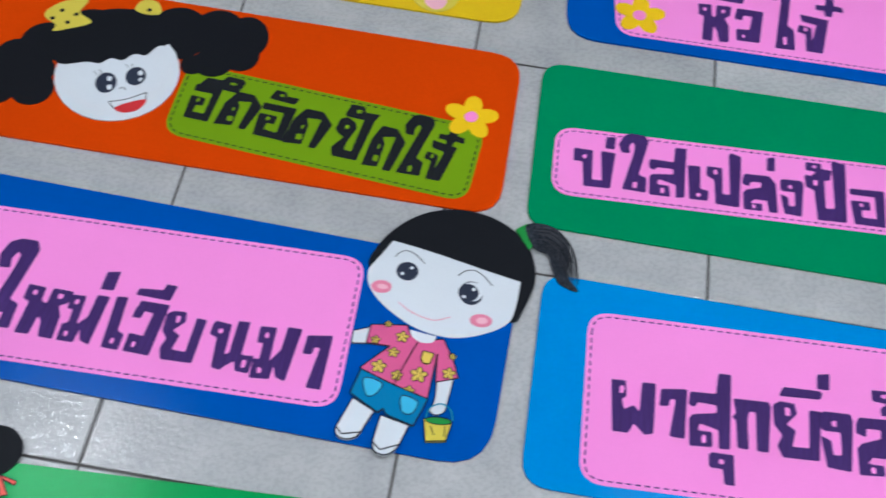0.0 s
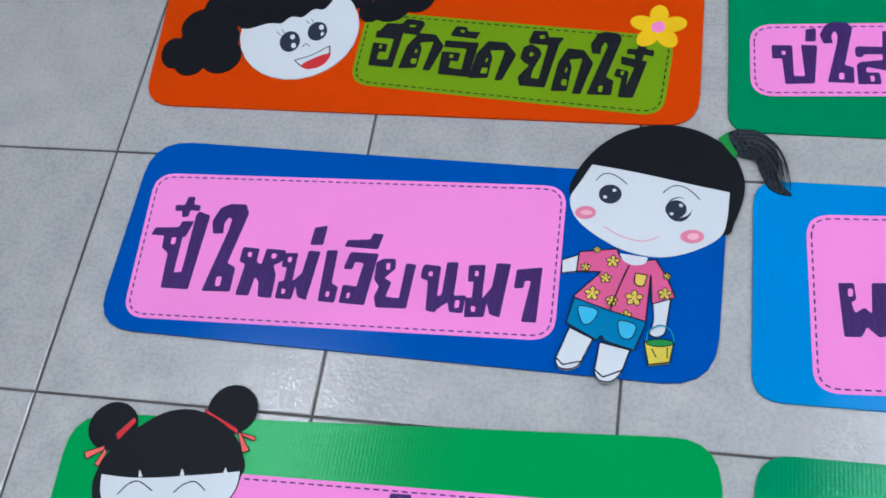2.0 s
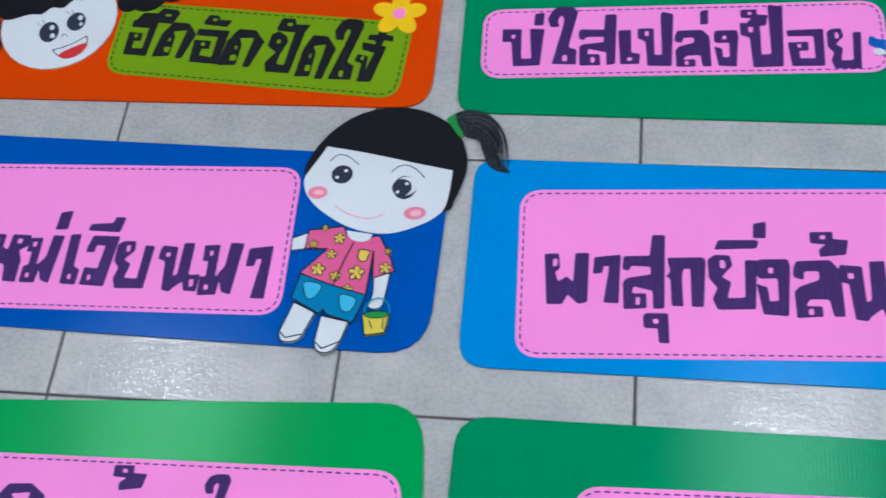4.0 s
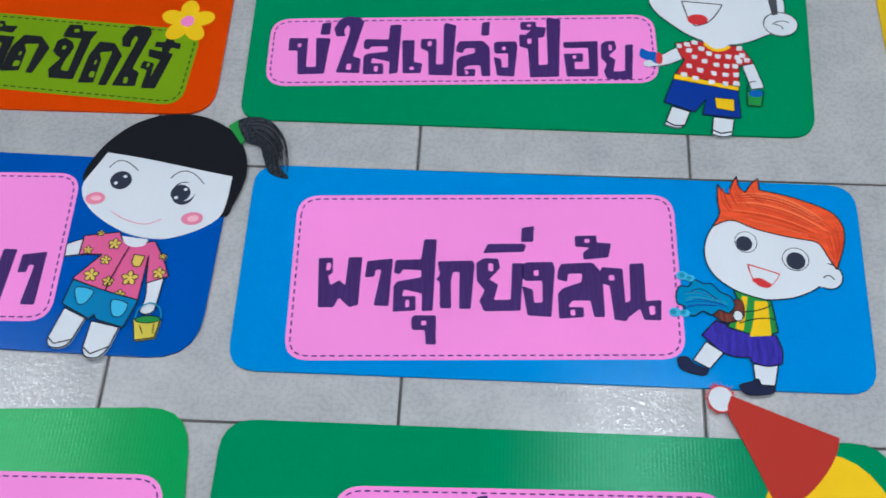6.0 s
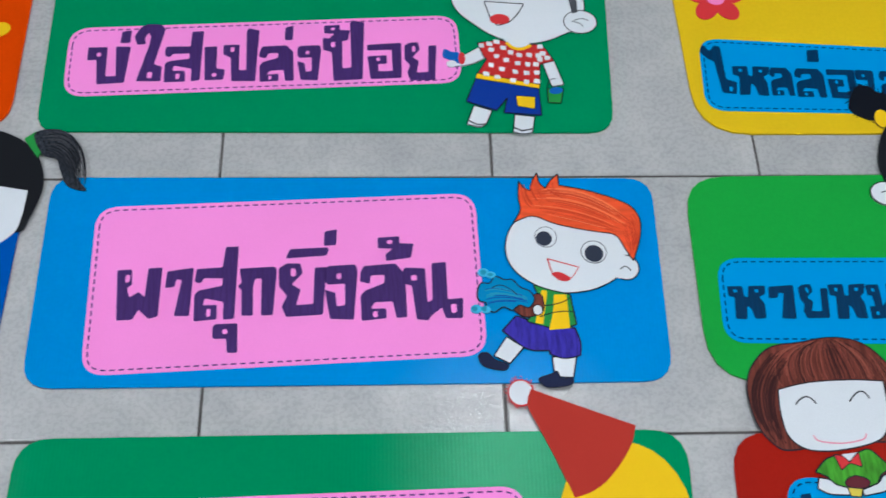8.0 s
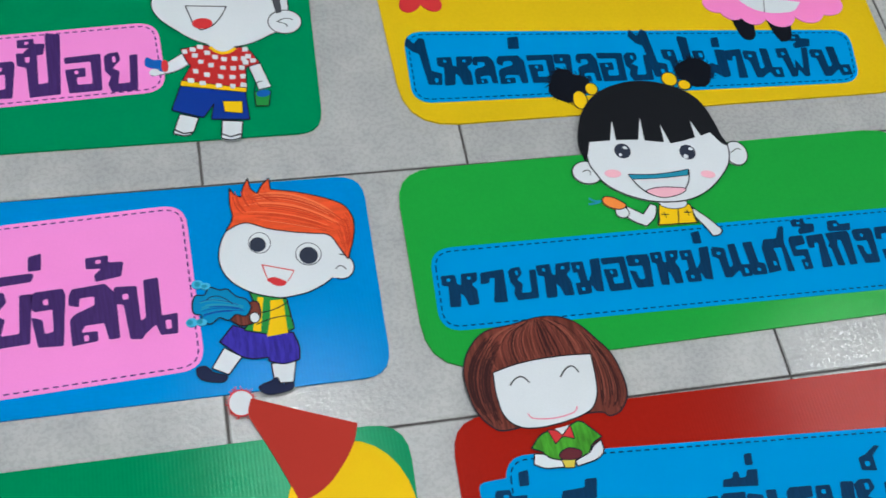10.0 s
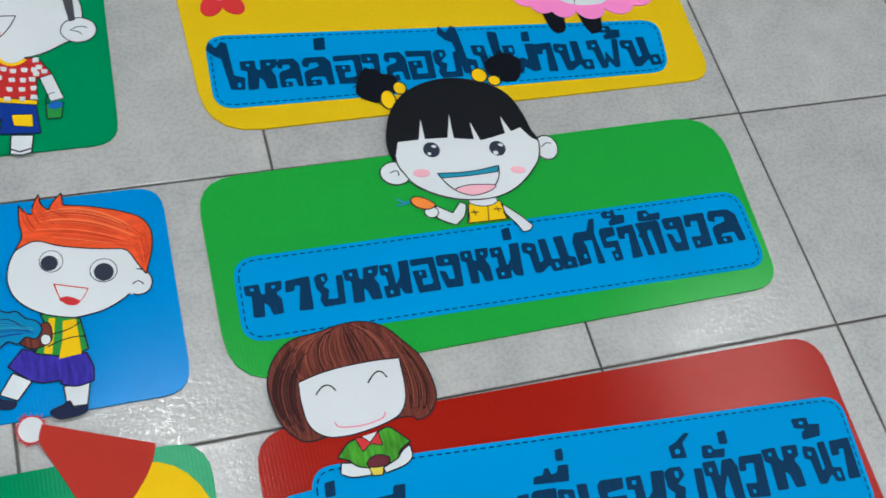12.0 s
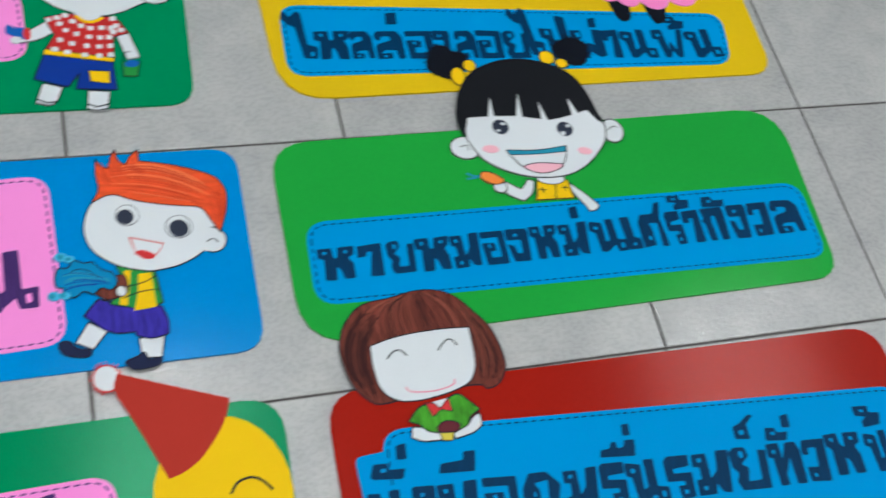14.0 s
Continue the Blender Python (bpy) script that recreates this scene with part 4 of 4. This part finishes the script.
f.blob("brown", -298, 175.5, -291, 197, -276, 215, -260, 223, -235, 226, -207, 231, -183, 229, -164, 219, -148, 199, -136, 181, -130, 157, -130, 133, -141, 116, -155, 111.5, -166, 117, -219, 116, -266, 110, -281, 117, -292, 133, -297, 153.5, ink=0.8)
f.strands("umber", (-223, 228, -269, 207, -267, 173), (-197, 230, -167, 209, -159, 181), 40, 0.5, 3)
f.strands("sienna", (-223, 228, -269, 207, -267, 173), (-197, 230, -167, 209, -159, 181), 22, 0.5, 4)
f.strands("umber", (-259, 220, -294, 172.5, -281, 119), (-247, 206, -271, 165.5, -267, 114), 30, 0.6, 5)
f.strands("umber", (-169, 217, -156, 166, -163, 119), (-157, 207, -132, 153, -141, 118), 26, 0.55, 6)
f.strands("sienna", (-169, 217, -156, 166, -163, 119), (-157, 207, -132, 153, -141, 118), 9, 0.5, 7)
f.cut("white", -267, 174, -245, 180, -221, 183, -185, 184, -158, 182, -159, 155, -162, 135, -171, 121, -184, 115.5, -203, 111, -229, 108, -249, 110, -261, 118, -267, 129, -269, 151.5, ink=0.8)
f.line("ink", -252, 157.5, -240, 166, -231, 158, w=1.0)
f.line("ink", -197, 160, -184, 171, -176, 163, w=1.0)
f.line("rose", -240, 125, -235, 119, -213, 116.5, -192, 120, -187, 126, w=0.9)
f.cut("leaf", -230, 104, -210, 103, -190, 110.5, -185, 108.5, -169, 90.5, -182, 84.5, -189, 69, -235, 73, -233, 82, -245, 88, ink=0.8)
f.cut("white", -216, 105, -200, 107, -210, 98)
f.cut("lips", -224, 105, -215, 104, -210, 97, -199, 107.5, -198, 92, -206, 95, -210, 96, -219, 89, ink=0.6)
f.cut("white", -243, 82, -232, 80, -228, 75, -215, 71, -216, 64, -236, 65, -246, 71, ink=0.8)
f.cut("white", -181, 82, -171, 87.5, -170, 74, -180, 67, -202, 63, -203, 69, -185, 76, ink=0.8)
f.cut("mustard", -217, 72, -202, 71, -205, 62, -215, 63, ink=0.6)
f.blob("maroon", -218, 77, -212, 82, -204, 83, -194, 78, -199, 71, -215, 72, ink=0.6)
f.make("paper_doll", s, "paper doll with brown bobbed hair and green shirt")

# yellow corrugated plastic sign lying on the tiled floor
s = sign(0.322, 0.487, "boardyellow", (-326, 123, 325, 126, 325, -123, -323, -125), "yellow corrugated plastic sign lying on the tiled floor", (42, 42, 42, 42))
f = Cutout()
f.oval("mustard", 213, -82, 33, 40.5, 12)
f.oval("blush", 215, -96, 15.5, 22.5, 15)
f.make("paper_doll", s, "small round pink paper cut-out")

# dark blue corrugated plastic sign with pink label and yellow flower
s = sign(1.036, 0.485, "boardblue", (-341, 125, 340, 128, 333, -124, -327, -126), "dark blue corrugated plastic sign with pink label and yellow flower", (42, 42, 42, 42))
label = paper_label(s, "pinkpaper", (-288, 126, 211, 145, 173, -105, -264, -109), "purpleink")
lettering(label, "purpleink", [("ห", -139, -63, 40.5, 64), ("ั", -122, -9, 41.5, 23.5), ("ว", -95, -59, 35.5, 55.5), ("ใ", -53, -23, 30, 130), ("จ", -12, -56, 39.5, 64), ("๋", 9, -4, 34, 32)], turn=1.5)
f = Cutout()
f.flower("yellow", -236, -70, 33.5)
f.oval("pink", -237, -71, 8, 9, 14)
f.make("paper_flower", s, "yellow paper flower with pink centre")

# ---- floor tiles ----
TILE, DEEP, JOINT = 0.30, 0.303, 0.003


def tile_mesh():
    bm = bmesh.new()
    h, k, e = (TILE - JOINT) / 2, (DEEP - JOINT) / 2, 0.0014
    rim = [(-h, -k), (h, -k), (h, k), (-h, k)]
    low = [bm.verts.new((x, y, -0.006)) for x, y in rim]
    mid = [bm.verts.new((x, y, -e * 0.6)) for x, y in rim]
    top = [bm.verts.new((x - math.copysign(e, x), y - math.copysign(e, y), 0)) for x, y in rim]
    bm.faces.new(top)
    for a, b in ((low, mid), (mid, top)):
        for i in range(4):
            bm.faces.new((a[i], a[(i + 1) % 4], b[(i + 1) % 4], b[i]))
    me = bpy.data.meshes.new("tile")
    bm.to_mesh(me)
    bm.free()
    me.materials.append(MATS["tile"])
    return me


one = tile_mesh()
rest = bmesh.new()
random.seed(7)
for i in range(-8, 15):
    for j in range(-11, 10):
        if -3 <= i <= 9 and -3 <= j <= 4:
            t = new("tile", one)
            t.parent = floor
            t.matrix_world = pose((i + 0.5) * TILE, (j + 0.5) * DEEP, random.uniform(-0.0003, 0.0002), random.uniform(-0.1, 0.1), random.uniform(-0.1, 0.1), 0)
        else:
            h, k = (TILE - JOINT) / 2, (DEEP - JOINT) / 2
            x, y = (i + 0.5) * TILE, (j + 0.5) * DEEP
            box(rest, x - h, x + h, y - k, y + k, -0.006, 0)
ob = part("far_tiles", rest, ["tile"], floor)
tagged(ob, kind="stuff")
